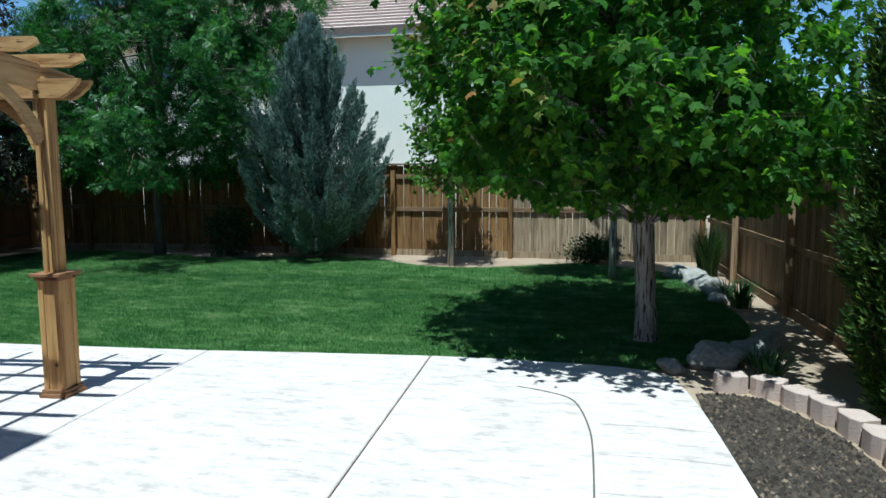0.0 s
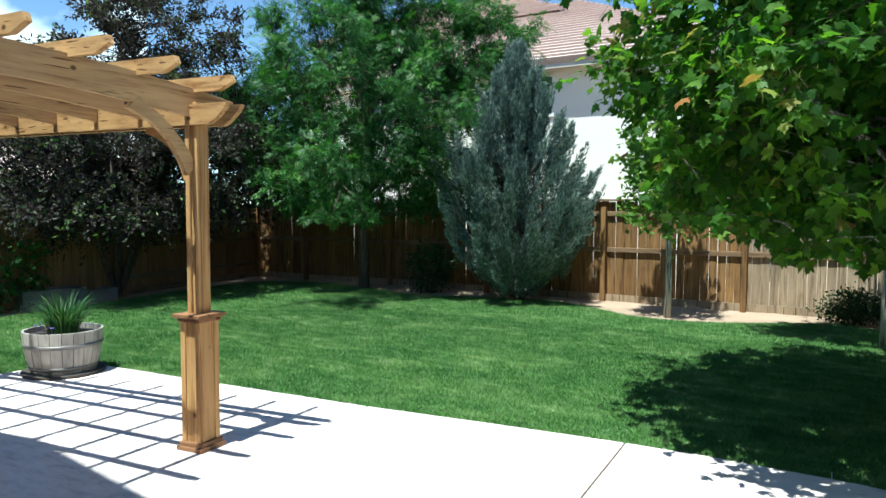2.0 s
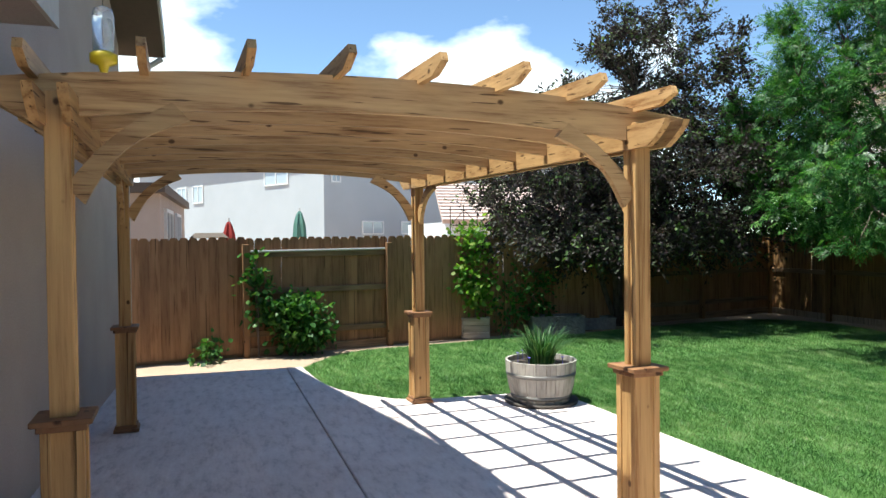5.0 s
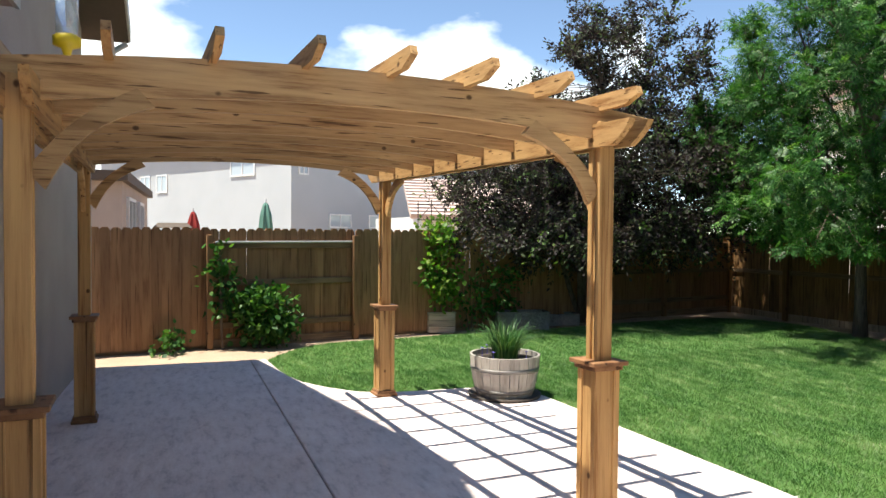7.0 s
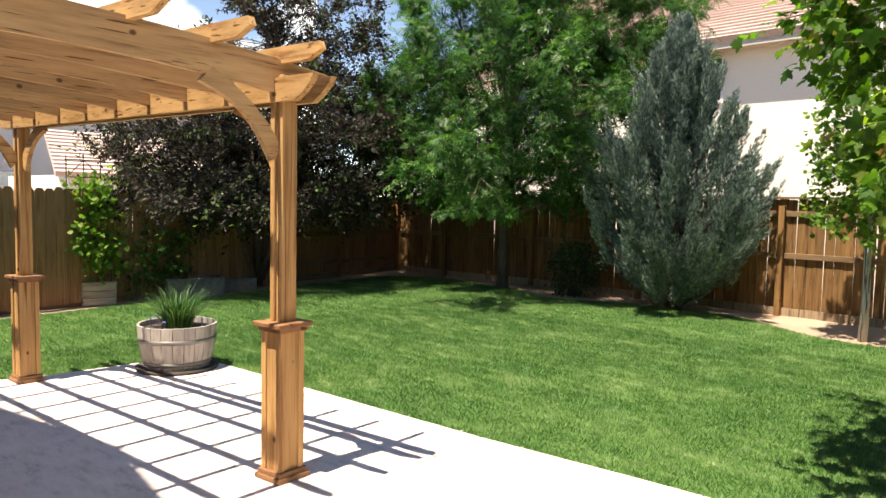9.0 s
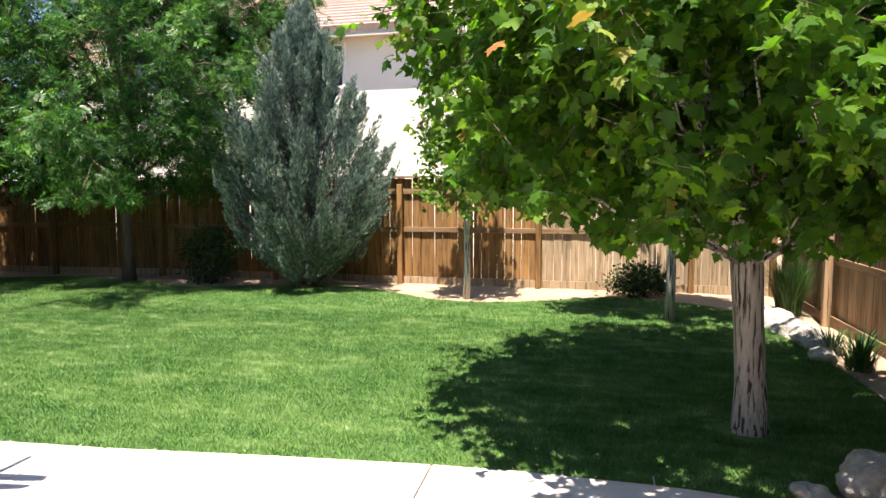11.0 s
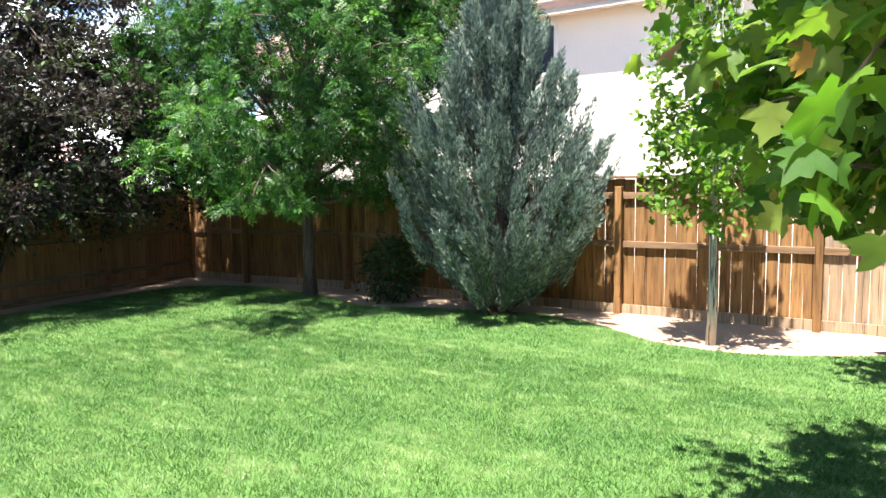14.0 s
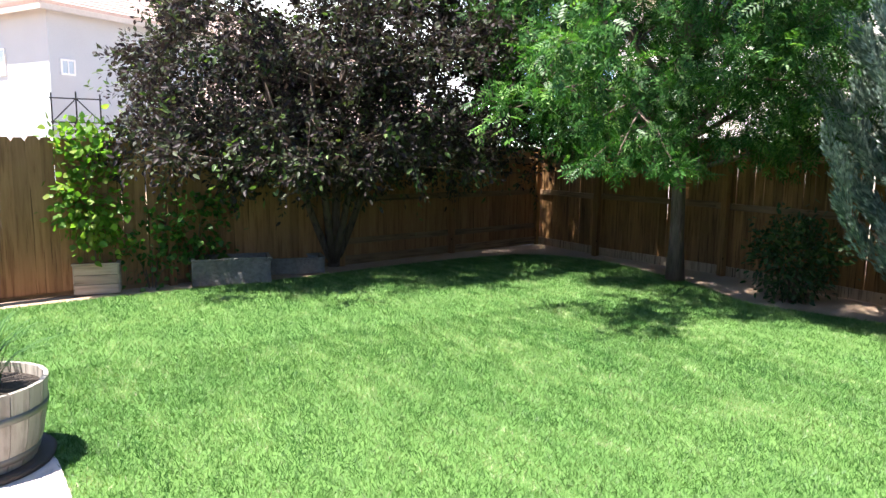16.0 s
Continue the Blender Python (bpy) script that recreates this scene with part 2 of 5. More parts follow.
GREEN_CLOTH = plain("faded_green_canvas", (0.13, 0.27, 0.21), 0.9)
YELLOW = plain("yellow_plastic", (0.62, 0.46, 0.02), 0.35)
FLOWER = plain("violet_flower", (0.20, 0.17, 0.55), 0.6)


def cloud_layer(name):
    """Bright vapour with soft, torn upper edges, clear sky between."""
    m, nt, b = surface(name, 1.0, 0.0)
    xyz = nt.nodes.new("ShaderNodeSeparateXYZ")
    nt.links.new(nt.nodes.new("ShaderNodeNewGeometry").outputs["Position"], xyz.inputs[0])
    fall = nt.nodes.new("ShaderNodeMapRange")
    for key, v in (("From Min", 60), ("From Max", 215), ("To Min", 0.42), ("To Max", -0.10)):
        fall.inputs[key].default_value = v
    nt.links.new(xyz.outputs["Z"], fall.inputs["Value"])
    add = nt.nodes.new("ShaderNodeMath")
    nt.links.new(noise_tex(nt, 0.0055, 6, 0.5, (1, 1, 2.0)), add.inputs[0])
    nt.links.new(fall.outputs["Result"], add.inputs[1])
    cover = ramp(nt, add.outputs[0], [(0.50, (0, 0, 0)), (0.56, (0.55, 0.55, 0.55)), (0.66, (1, 1, 1))])
    glow = nt.nodes.new("ShaderNodeEmission")
    glow.inputs["Color"].default_value = (0.92, 0.97, 1.0, 1)
    glow.inputs["Strength"].default_value = 0.85
    mix = nt.nodes.new("ShaderNodeMixShader")
    nt.links.new(cover, mix.inputs["Fac"])
    nt.links.new(nt.nodes.new("ShaderNodeBsdfTransparent").outputs["BSDF"], mix.inputs[1])
    nt.links.new(glow.outputs["Emission"], mix.inputs[2])
    nt.links.new(mix.outputs["Shader"], nt.nodes["Material Output"].inputs["Surface"])
    return m


CLOUD = cloud_layer("cloud")
WINDOW_GLASS, _nt, _b = surface("window_glass", 0.05, 0.8)
_b.inputs["Base Color"].default_value = (0.035, 0.045, 0.055, 1)
# pale base colour imitates the sky mirrored in the panes
PALE_GLASS, _nt, _b = surface("sky_pale_glass", 0.08, 0.8)
_b.inputs["Base Color"].default_value = (0.42, 0.47, 0.50, 1)
BOTTLE, _nt, _b = surface("clear_bottle", 0.08, 0.5)
_b.inputs["Base Color"].default_value = (0.9, 0.95, 0.97, 1)
_b.inputs["Transmission Weight"].default_value = 0.75


# ---- mesh helpers ----
def link(name, data, material, parent=None, label=""):
    ob = new(name, data)
    if material and not data.materials:
        data.materials.append(material)
    if parent:
        ob.parent = parent
    if label:
        ob["label"] = label
    return ob


def part(name, bm, material, parent=None, label="", smooth=False):
    me = bpy.data.meshes.new(name)
    bmesh.ops.recalc_face_normals(bm, faces=bm.faces)
    if smooth:
        for f in bm.faces:
            f.smooth = True
    bm.to_mesh(me)
    bm.free()
    return link(name, me, material, parent, label)


def thing(name, x, y, z=0.0, label="", category="", group="", kind=""):
    ob = new(name)
    ob.location = (x, y, z)
    ob.empty_display_size = 0.2
    bpy.context.view_layer.update()
    return tagged(ob, label, category, group, kind)


def hexa(bm, pts):
    """A box from eight corners: four below, four above, in the same turn."""
    v = [bm.verts.new(p) for p in pts]
    for f in ((3, 2, 1, 0), (4, 5, 6, 7), (0, 1, 5, 4), (1, 2, 6, 5), (2, 3, 7, 6), (3, 0, 4, 7)):
        bm.faces.new([v[i] for i in f])
    return v


def block(bm, x0, x1, y0, y1, z0, z1):
    return hexa(bm, [(x0, y0, z0), (x1, y0, z0), (x1, y1, z0), (x0, y1, z0), (x0, y0, z1), (x1, y0, z1), (x1, y1, z1), (x0, y1, z1)])


def soften(bm, w):
    bmesh.ops.bevel(bm, geom=bm.edges[:], offset=w, segments=1, affect="EDGES", clamp_overlap=True)


def prism(bm, outline, z0, z1):
    """An upright prism over an outline of (x, y)."""
    lo = [bm.verts.new((x, y, z0)) for x, y in outline]
    hi = [bm.verts.new((x, y, z1)) for x, y in outline]
    n = len(outline)
    bm.faces.new(hi)
    bm.faces.new(lo[::-1])
    for i in range(n):
        j = (i + 1) % n
        bm.faces.new((lo[i], lo[j], hi[j], hi[i]))


def slab_between(bm, profile, to3d, thick):
    """A flat board with the side view `profile` (s, z) placed by to3d(s, z, w), w running from 0 to thick."""
    a = [bm.verts.new(to3d(s, z, 0.0)) for s, z in profile]
    b = [bm.verts.new(to3d(s, z, thick)) for s, z in profile]
    n = len(profile)
    bm.faces.new(a)
    bm.faces.new(b[::-1])
    for i in range(n):
        j = (i + 1) % n
        bm.faces.new((a[i], b[i], b[j], a[j]))


def tube(bm, pts, radii, sides=7, wobble=0.0):
    """A tapered tube through points."""
    rings = []
    for i, p in enumerate(pts):
        p = Vector(p)
        d = (Vector(pts[min(i + 1, len(pts) - 1)]) - Vector(pts[max(i - 1, 0)])).normalized()
        side = d.cross(Vector((0.31, 0.95, 0.05))).normalized()
        up = d.cross(side)
        ring = []
        for k in range(sides):
            a = 2 * math.pi * k / sides
            r = radii[i] * (1 + wobble * (random.random() - 0.5))
            ring.append(bm.verts.new(p + side * (r * math.cos(a)) + up * (r * math.sin(a))))
        rings.append(ring)
    for a, b in zip(rings, rings[1:]):
        for k in range(sides):
            j = (k + 1) % sides
            bm.faces.new((a[k], a[j], b[j], b[k]))
    bm.faces.new(rings[-1])
    bm.faces.new(rings[0][::-1])


def lathe(bm, profile, sides=28):
    rings = []
    for r, z in profile:
        rings.append([bm.verts.new((r * math.cos(2 * math.pi * k / sides), r * math.sin(2 * math.pi * k / sides), z)) for k in range(sides)])
    for a, b in zip(rings, rings[1:]):
        for k in range(sides):
            j = (k + 1) % sides
            bm.faces.new((a[k], a[j], b[j], b[k]))
    bm.faces.new(rings[0][::-1])
    bm.faces.new(rings[-1])


def smooth_line(pts, steps=4, closed=False):
    """Catmull-Rom through points of the plan."""
    out, n = [], len(pts)
    for i in range(n if closed else n - 1):
        p = [pts[(i + k) % n] if closed else pts[min(max(i + k, 0), n - 1)] for k in (-1, 0, 1, 2)]
        for s in range(steps):
            t = s / steps
            out.append(tuple(0.5 * (2 * b + (c - a) * t + (2 * a - 5 * b + 4 * c - d) * t * t + (3 * b - a - 3 * c + d) * t ** 3) for a, b, c, d in zip(*p)))
    if not closed:
        out.append(pts[-1])
    return out


def inside(xs, ys, outline):
    """Which of the points lie in the outline."""
    hit = np.zeros(len(xs), bool)
    n = len(outline)
    for i in range(n):
        (x0, y0), (x1, y1) = outline[i], outline[(i + 1) % n]
        if y0 == y1:
            continue
        hit ^= ((y0 > ys) != (y1 > ys)) & (xs < (x1 - x0) * (ys - y0) / (y1 - y0) + x0)
    return hit


def big_mesh(name, verts, faces, material, parent=None, label=""):
    """A mesh from arrays: verts (n, 3), faces (m, k)."""
    me = bpy.data.meshes.new(name)
    m, k = faces.shape
    me.vertices.add(len(verts))
    me.vertices.foreach_set("co", verts.astype(np.float32).ravel())
    me.loops.add(m * k)
    me.loops.foreach_set("vertex_index", faces.astype(np.int32).ravel())
    me.polygons.add(m)
    me.polygons.foreach_set("loop_start", np.arange(0, m * k, k, dtype=np.int32))
    me.polygons.foreach_set("loop_total", np.full(m, k, np.int32))
    me.update(calc_edges=True)
    return link(name, me, material, parent, label)


def scatter(name, tv, tf, places, out, up, sizes, material, parent=None, label=""):
    """Copies of a small leaf (tv, tf), grown along +y with its face to +z, joined in one mesh."""
    out = out / np.linalg.norm(out, axis=1, keepdims=True)
    x = np.cross(out, up)
    x /= np.linalg.norm(x, axis=1, keepdims=True) + 1e-9
    z = np.cross(x, out)
    tv = np.array(tv, float)
    v = places[:, None] + sizes[:, None, None] * (x[:, None] * tv[None, :, :1] + out[:, None] * tv[None, :, 1:2] + z[:, None] * tv[None, :, 2:])
    f = np.array(tf)[None] + (np.arange(len(places)) * len(tv))[:, None, None]
    return big_mesh(name, v.reshape(-1, 3), f.reshape(-1, f.shape[2]), material, parent, label)


def fan(outline):
    """Triangles from the first vertex."""
    return outline, [(0, i, i + 1) for i in range(1, len(outline) - 1)]


OVAL = fan([(0, 0, 0), (0.22, 0.3, 0.06), (0.2, 0.65, 0.05), (0, 1, -0.08), (-0.2, 0.65, 0.05), (-0.22, 0.3, 0.06)])
_half = [(0.06, 0.0), (0.36, -0.08), (0.33, 0.12), (0.54, 0.2), (0.70, 0.47), (0.48, 0.48), (0.31, 0.50), (0.36, 0.72), (0.17, 0.80)]
_ring = [(0, 0, 0)] + [(x, y, -0.3 * x * x) for x, y in _half] + [(0, 1.12, -0.14)] + [(-x, y, -0.3 * x * x) for x, y in reversed(_half)]
MAPLE = ([(0, 0.3, 0.03)] + _ring, [(0, i, i % len(_ring) + 1) for i in range(1, len(_ring) + 1)])
ROUND = fan([(0, 0, 0), (0.36, 0.22, 0.05), (0.4, 0.5, 0.03), (0.2, 0.8, 0), (0, 1, -0.06), (-0.2, 0.8, 0), (-0.4, 0.5, 0.03), (-0.36, 0.22, 0.05)])


def pinnate(pairs=4):
    """A compound leaf: leaflets along a stalk."""
    v, f = [], []
    for i in range(pairs):
        y = 0.15 + 0.75 * i / pairs
        for s in (-1, 1):
            k = len(v)
            v += [(0, y, 0), (s * 0.16, y + 0.02, 0.03), (s * 0.36, y + 0.2, -0.05), (s * 0.14, y + 0.14, 0.02)]
            f.append((k, k + 1, k + 2, k + 3))
    k = len(v)
    v += [(0, 0.85, 0), (0.08, 0.95, 0.02), (0, 1.2, -0.06), (-0.08, 0.95, 0.02)]
    f.append((k, k + 1, k + 2, k + 3))
    return v, f


def plume(tufts=9, width=0.17):
    """A feathery conifer spray."""
    rng = random.Random(5)
    v, f = [], []
    for i in range(tufts):
        y = 0.05 + 0.8 * i / tufts
        a = i * 2.4
        w = width * (1.1 - y)
        dx, dz = math.cos(a) * w, math.sin(a) * w
        L = 0.16 + 0.12 * rng.random()
        k = len(v)
        v += [(0, y, 0), (dx * 0.7 - dz * 0.22, y + L * 0.5, dz * 0.7 + dx * 0.22), (dx, y + L, dz), (dx * 0.7 + dz * 0.22, y + L * 0.45, dz * 0.7 - dx * 0.22)]
        f.append((k, k + 1, k + 2, k + 3))
    k = len(v)
    v += [(-0.03, 0, 0), (0.03, 0, 0), (0.02, 0.7, 0.02), (0, 1.0, 0)]
    f.append((k, k + 1, k + 2, k + 3))
    return v, f


PINNATE, PLUME = pinnate(), plume()

# ---- ground ----
PATIO_EDGE = [(-10.2, 4.12), (-9.4, 4.2), (-8.63, 4.38), (-8.0, 4.85), (-7.85, 5.3), (-7.8, 6.1), (-7.65, 6.55), (-7.2, 6.72), (-5.93, 6.82), (-4.0, 7.0), (-1.85, 7.26), (-0.9, 7.28), (-0.36, 7.27), (0.08, 7.18), (0.28, 7.0), (0.4, 6.34), (0.47, 5.52), (0.51, 4.9), (0.55, 3.0), (0.56, -0.6), (-10.3, -0.6)]
LAWN_FAR = [(0.08, 7.2), (0.62, 7.62), (1.02, 8.3), (1.28, 9.04), (1.27, 10.2), (1.02, 11.9), (0.79, 13.2), (0.2, 13.75), (-0.85, 14.1), (-1.7, 13.62), (-2.6, 13.22), (-3.4, 13.25), (-3.95, 13.55), (-4.6, 14.0), (-5.5, 14.25), (-6.6, 14.0), (-7.4, 13.75), (-8.1, 13.6), (-9.0, 13.95), (-9.7, 14.08), (-11.2, 14.2), (-12.2, 13.4), (-12.15, 11.3), (-11.8, 9.3), (-11.65, 7.4), (-11.5, 6.3), (-11.35, 5.2), (-10.9, 4.6), (-10.2, 4.14)]
LAWN_OUTLINE = PATIO_EDGE[:13] + smooth_line(LAWN_FAR, 3)


def sheet(name, outline, z, material, label, category, step=0.0):
    bm = bmesh.new()
    bm.faces.new([bm.verts.new((x, y, z)) for x, y in outline])
    bmesh.ops.triangulate(bm, faces=bm.faces[:])
    if step:
        bmesh.ops.subdivide_edges(bm, edges=[e for e in bm.edges if e.calc_length() > step], cuts=4, use_grid_fill=True)
        for v in bm.verts:
            v.co.z += 0.03 * noise.noise(v.co * 1.3)
    return tagged(part(name, bm, material), label, category, kind="structure")


bm = bmesh.new()
bmesh.ops.create_grid(bm, x_segments=2, y_segments=2, size=900)
for v in bm.verts:
    v.co.z = -0.09
tagged(part("ground", bm, DIRT), "bare dry tan dirt ground round the lawn and beyond", "ground", kind="structure")

# dirt beds between lawn and fence, gently uneven
bm = bmesh.new()
bmesh.ops.create_grid(bm, x_segments=90, y_segments=80, size=1)
for v in bm.verts:
    v.co.x, v.co.y = -5.8 + v.co.x * 8.2, 8.2 + v.co.y * 7.6
    v.co.z = -0.022 + 0.016 * noise.noise(v.co * 1.7) + 0.012 * noise.noise(v.co * 6.0)
tagged(part("dirt_bed", bm, DIRT, smooth=True), "dry tan dirt bed with scattered debris along the fences", "dirt bed", kind="structure")
sheet("lawn", LAWN_OUTLINE, 0.0, LAWN, "mown green grass lawn in sun and tree shade", "lawn")


def clip(poly, a, b, c, keep):
    """The part of a polygon where a*x + b*y - c has the sign of keep."""
    out, n = [], len(poly)
    for i in range(n):
        p, q = poly[i], poly[(i + 1) % n]
        dp, dq = (a * p[0] + b * p[1] - c) * keep, (a * q[0] + b * q[1] - c) * keep
        if dp >= 0:
            out.append(p)
        if dp * dq < 0:
            t = dp / (dp - dq)
            out.append((p[0] + t * (q[0] - p[0]), p[1] + t * (q[1] - p[1])))
    return out


# patio slabs, parted by control joints
patio = thing("patio", -4, 4, 0, "pale pinkish stamped concrete patio with control joints", "patio", kind="structure")
JOINTS = [(1.0, 0.052, -1.472), (1.0, 0.07, -3.51)]
CROSS = (0.033, -1.0, -4.25)
strips, rest = [], smooth_line(PATIO_EDGE[:18], 2) + PATIO_EDGE[18:]
for a, b, c in JOINTS:
    strips.append(clip(rest, a, b, c + 0.006, 1))
    rest = clip(rest, a, b, c - 0.006, -1)
strips.append(rest)
for k, poly in enumerate(strips):
    pieces = [poly] if k < 2 else [clip(poly, *CROSS[:2], CROSS[2] + 0.006, 1), clip(poly, *CROSS[:2], CROSS[2] - 0.006, -1)]
    for piece in pieces:
        bm = bmesh.new()
        prism(bm, [(x + 4, y - 4) for x, y in piece], -0.09, 0.012)
        bmesh.ops.bevel(bm, geom=[e for e in bm.edges if all(v.co.z > 0 for v in e.verts)], offset=0.008, segments=1, affect="EDGES")
        part("slab", bm, CONCRETE, patio)
bm = bmesh.new()
block(bm, -6.1, 4.4, -4.4, 2.6, -0.085, -0.03)
part("joint_bed", bm, JOINT, patio, "dark dirt-filled control joints")


def ribbon(pts, w, z):
    """A narrow strip along a line of the plan."""
    bm = bmesh.new()
    rows = []
    for i, p in enumerate(pts):
        q, r = pts[max(i - 1, 0)], pts[min(i + 1, len(pts) - 1)]
        d = Vector((r[0] - q[0], r[1] - q[1], 0)).normalized()
        n = Vector((-d.y, d.x, 0)) * (w / 2)
        c = Vector((p[0], p[1], z))
        rows.append((bm.verts.new(c - n), bm.verts.new(c + n)))
    for a, b in zip(rows, rows[1:]):
        bm.faces.new((a[0], b[0], b[1], a[1]))
    return bm


# tooled groove that rounds the corner of the border
groove = smooth_line([(-0.95, 6.5), (-0.72, 6.42), (-0.5, 6.25), (-0.38, 5.75), (-0.34, 5.2), (-0.32, 4.0), (-0.3, 2.0), (-0.3, 0.4)], 5)
part("tooled_groove", ribbon([(x + 4, y - 4) for x, y in groove], 0.012, 0.0165), JOINT, patio)
# stamped border stones beside the groove
rng = random.Random(8)
lines = []
for y in [0.6 + 0.52 * i for i in range(11)]:
    lines.append([(-0.30, y), (0.06, y + 0.02), (0.45, y - 0.03 + 0.05 * rng.random())])
for x in (-0.02, 0.22):
    for y in [0.6 + 1.04 * i for i in range(6)]:
        lines.append([(x, y), (x + 0.01, y + 0.25), (x, y + 0.5)])
for i in range(14):
    x = -7.3 + i * 0.52
    top = 6.70 + 0.117 * (x + 7.2) * 0.92
    lines.append([(x, top - 0.02), (x + 0.01, top - 0.3), (x, top - 0.55)])
for l in lines:
    part("stamped_line", ribbon([(x + 4, y - 4) for x, y in l], 0.006, 0.0155), CONCRETE, patio)


# ---- fences ----
def picket_mesh(name, w, h, t, ear):
    bm = bmesh.new()
    if ear:
        prof = [(-w / 2, 0), (w / 2, 0), (w / 2, h - 0.045), (w * 0.27, h), (-w * 0.27, h), (-w / 2, h - 0.045)]
    else:
        prof = [(-w / 2, 0), (w / 2, 0), (w / 2, h), (-w / 2, h)]
    slab_between(bm, prof, lambda s, z, d: (s, d - t / 2, z), t)
    bmesh.ops.recalc_face_normals(bm, faces=bm.faces[:])
    me = bpy.data.meshes.new(name)
    bm.to_mesh(me)
    bm.free()
    return me


def fence(name, line, posts, material, rail_mat, label, height=1.8, ear=False, rails=(0.32, 0.93, 1.55), rail_side=1, cap=False, face_side=None, seed=1, gap=0.004, kick=None, lit_mat=None, from_x=99.0):
    """A board fence along a plan line. rail_side: +1 puts rails and posts to the left of the line's run; face_side: rails away on those spans."""
    rng = random.Random(seed)
    f = thing(name, line[0][0], line[0][1], 0, label, "fence", kind="structure")
    f.rotation_euler = (0, 0, 0)
    ox, oy = line[0]
    w = 0.138
    meshes = [picket_mesh("picket", w - g, height + dh, 0.018, ear) for g, dh in ((gap, 0), (gap + 0.001, 0.008), (gap + 0.003, -0.006), (gap - 0.001, 0.003))]
    lit_meshes = [me.copy() for me in meshes]
    for span, (p, q) in enumerate(zip(line, line[1:])):
        d = Vector((q[0] - p[0], q[1] - p[1], 0))
        L = d.length
        d.normalize()
        ang = math.atan2(d.y, d.x)
        n = Vector((-d.y, d.x, 0)) * rail_side
        flip = face_side is not None and span in face_side
        behind = -n if not flip else n
        count = max(1, math.ceil(L / w) if gap == 0 else round(L / w))
        for i in range(count):
            s = (i + 0.5) * L / count
            # boards past from_x get a paler wood that stands for sun on them
            lit = lit_mat and p[0] + d.x * s > from_x
            ob = link("picket", rng.choice(lit_meshes if lit else meshes), lit_mat if lit else material, f)
            c = Vector((p[0] - ox, p[1] - oy, 0)) + d * s + behind * (0.03 + 0.003 * (i % 2) + 0.002 * rng.random())
            ob.matrix_local = Matrix.Translation((c.x, c.y, 0.04 + 0.012 * (rng.random() - 0.5))) @ Euler((0.006 * rng.uniform(-1, 1), 0.006 * rng.uniform(-1, 1), ang)).to_matrix().to_4x4()
        for z in rails:
            bm = bmesh.new()
            hexa(bm, [(0, -0.018, -0.044), (L, -0.018, -0.044), (L, 0.018, -0.044), (0, 0.018, -0.044), (0, -0.018, 0.044), (L, -0.018, 0.044), (L, 0.018, 0.044), (0, 0.018, 0.044)])
            soften(bm, 0.004)
            r = part("rail", bm, rail_mat, f)
            r.matrix_local = Matrix.Translation((p[0] - ox, p[1] - oy, z + 0.01 * rng.uniform(-1, 1))) @ Matrix.Rotation(ang, 4, "Z")
        bm = bmesh.new()
        block(bm, 0, L, -0.014, 0.014, 0.0, 0.13)
        r = part("kickboard", bm, kick or rail_mat, f)
        c = behind * -0.016
        r.matrix_local = Matrix.Translation((p[0] - ox + c.x, p[1] - oy + c.y, -0.02)) @ Matrix.Rotation(ang, 4, "Z")
        if cap:
            bm = bmesh.new()
            block(bm, 0, L, -0.06, 0.05, 0, 0.035)
            soften(bm, 0.004)
            r = part("cap_board", bm, rail_mat, f)
            r.matrix_local = Matrix.Translation((p[0] - ox, p[1] - oy, height + 0.05)) @ Matrix.Rotation(ang, 4, "Z")
    bm = bmesh.new()
    block(bm, -0.045, 0.045, -0.045, 0.045, 0, height - 0.02)
    soften(bm, 0.005)
    me = bpy.data.meshes.new("post")
    bm.to_mesh(me)
    bm.free()
    for x, y, a in posts:
        ob = link("post", me, material, f)
        ob.matrix_local = Matrix.Translation((x - ox, y - oy, -0.04)) @ Matrix.Rotation(radians(a), 4, "Z")
    return f


FAR_Y = 14.97
far_posts = [(-4.53 + 2.44 * k, FAR_Y - 0.07, 0) for k in (-2, -1, 0, 1, 2)] + [(-11.65, 14.62, 12), (1.55, 14.9, 0), (-13.3, 14.67, 0)]
fence("fence_far", [(1.62, FAR_Y), (-9.6, FAR_Y), (-11.65, 14.72), (-13.33, 14.73)], far_posts, CEDAR_V, CEDAR_H, "reddish brown cedar board fence with posts, rails and cap board", 1.80, False, (0.95, 1.62), 1, True, None, 3, 0.004, PALE_SUNLIT_V, PALE_SUNLIT_V, -2.1)


def right_x(y):
    return 1.66 + 0.05 * (15 - y)


right_posts = [(right_x(y) - 0.07, y, 0) for y in (12.6, 9.95, 7.4, 4.9, 2.4)]
fence("fence_right", [(right_x(-1.0), -1.0), (right_x(9.95), 9.95), (right_x(14.95), 14.95)], right_posts, GREYED_V, CEDAR_H, "brown weathered cedar board fence with posts and rails", 1.78, False, (0.80, 1.6), 1, False, None, 5)


def left_x(y):
    return -11.2 - 0.166 * (y - 1.9)


left_posts = [(left_x(y) + 0.07, y, 9) for y in (3.42, 5.68, 8.1, 10.5, 12.6)]
fence("fence_left", [(left_x(y), y) for y in (14.7, 12.6, 10.5, 8.1, 5.68, 3.42, 1.2)], left_posts, TAN_V, CEDAR_H, "tan brown dog-eared board fence with one rail-side panel", 1.73, True, (0.32, 0.95, 1.52), 1, False, (2, 3, 5), 7, 0.0)
bm = bmesh.new()
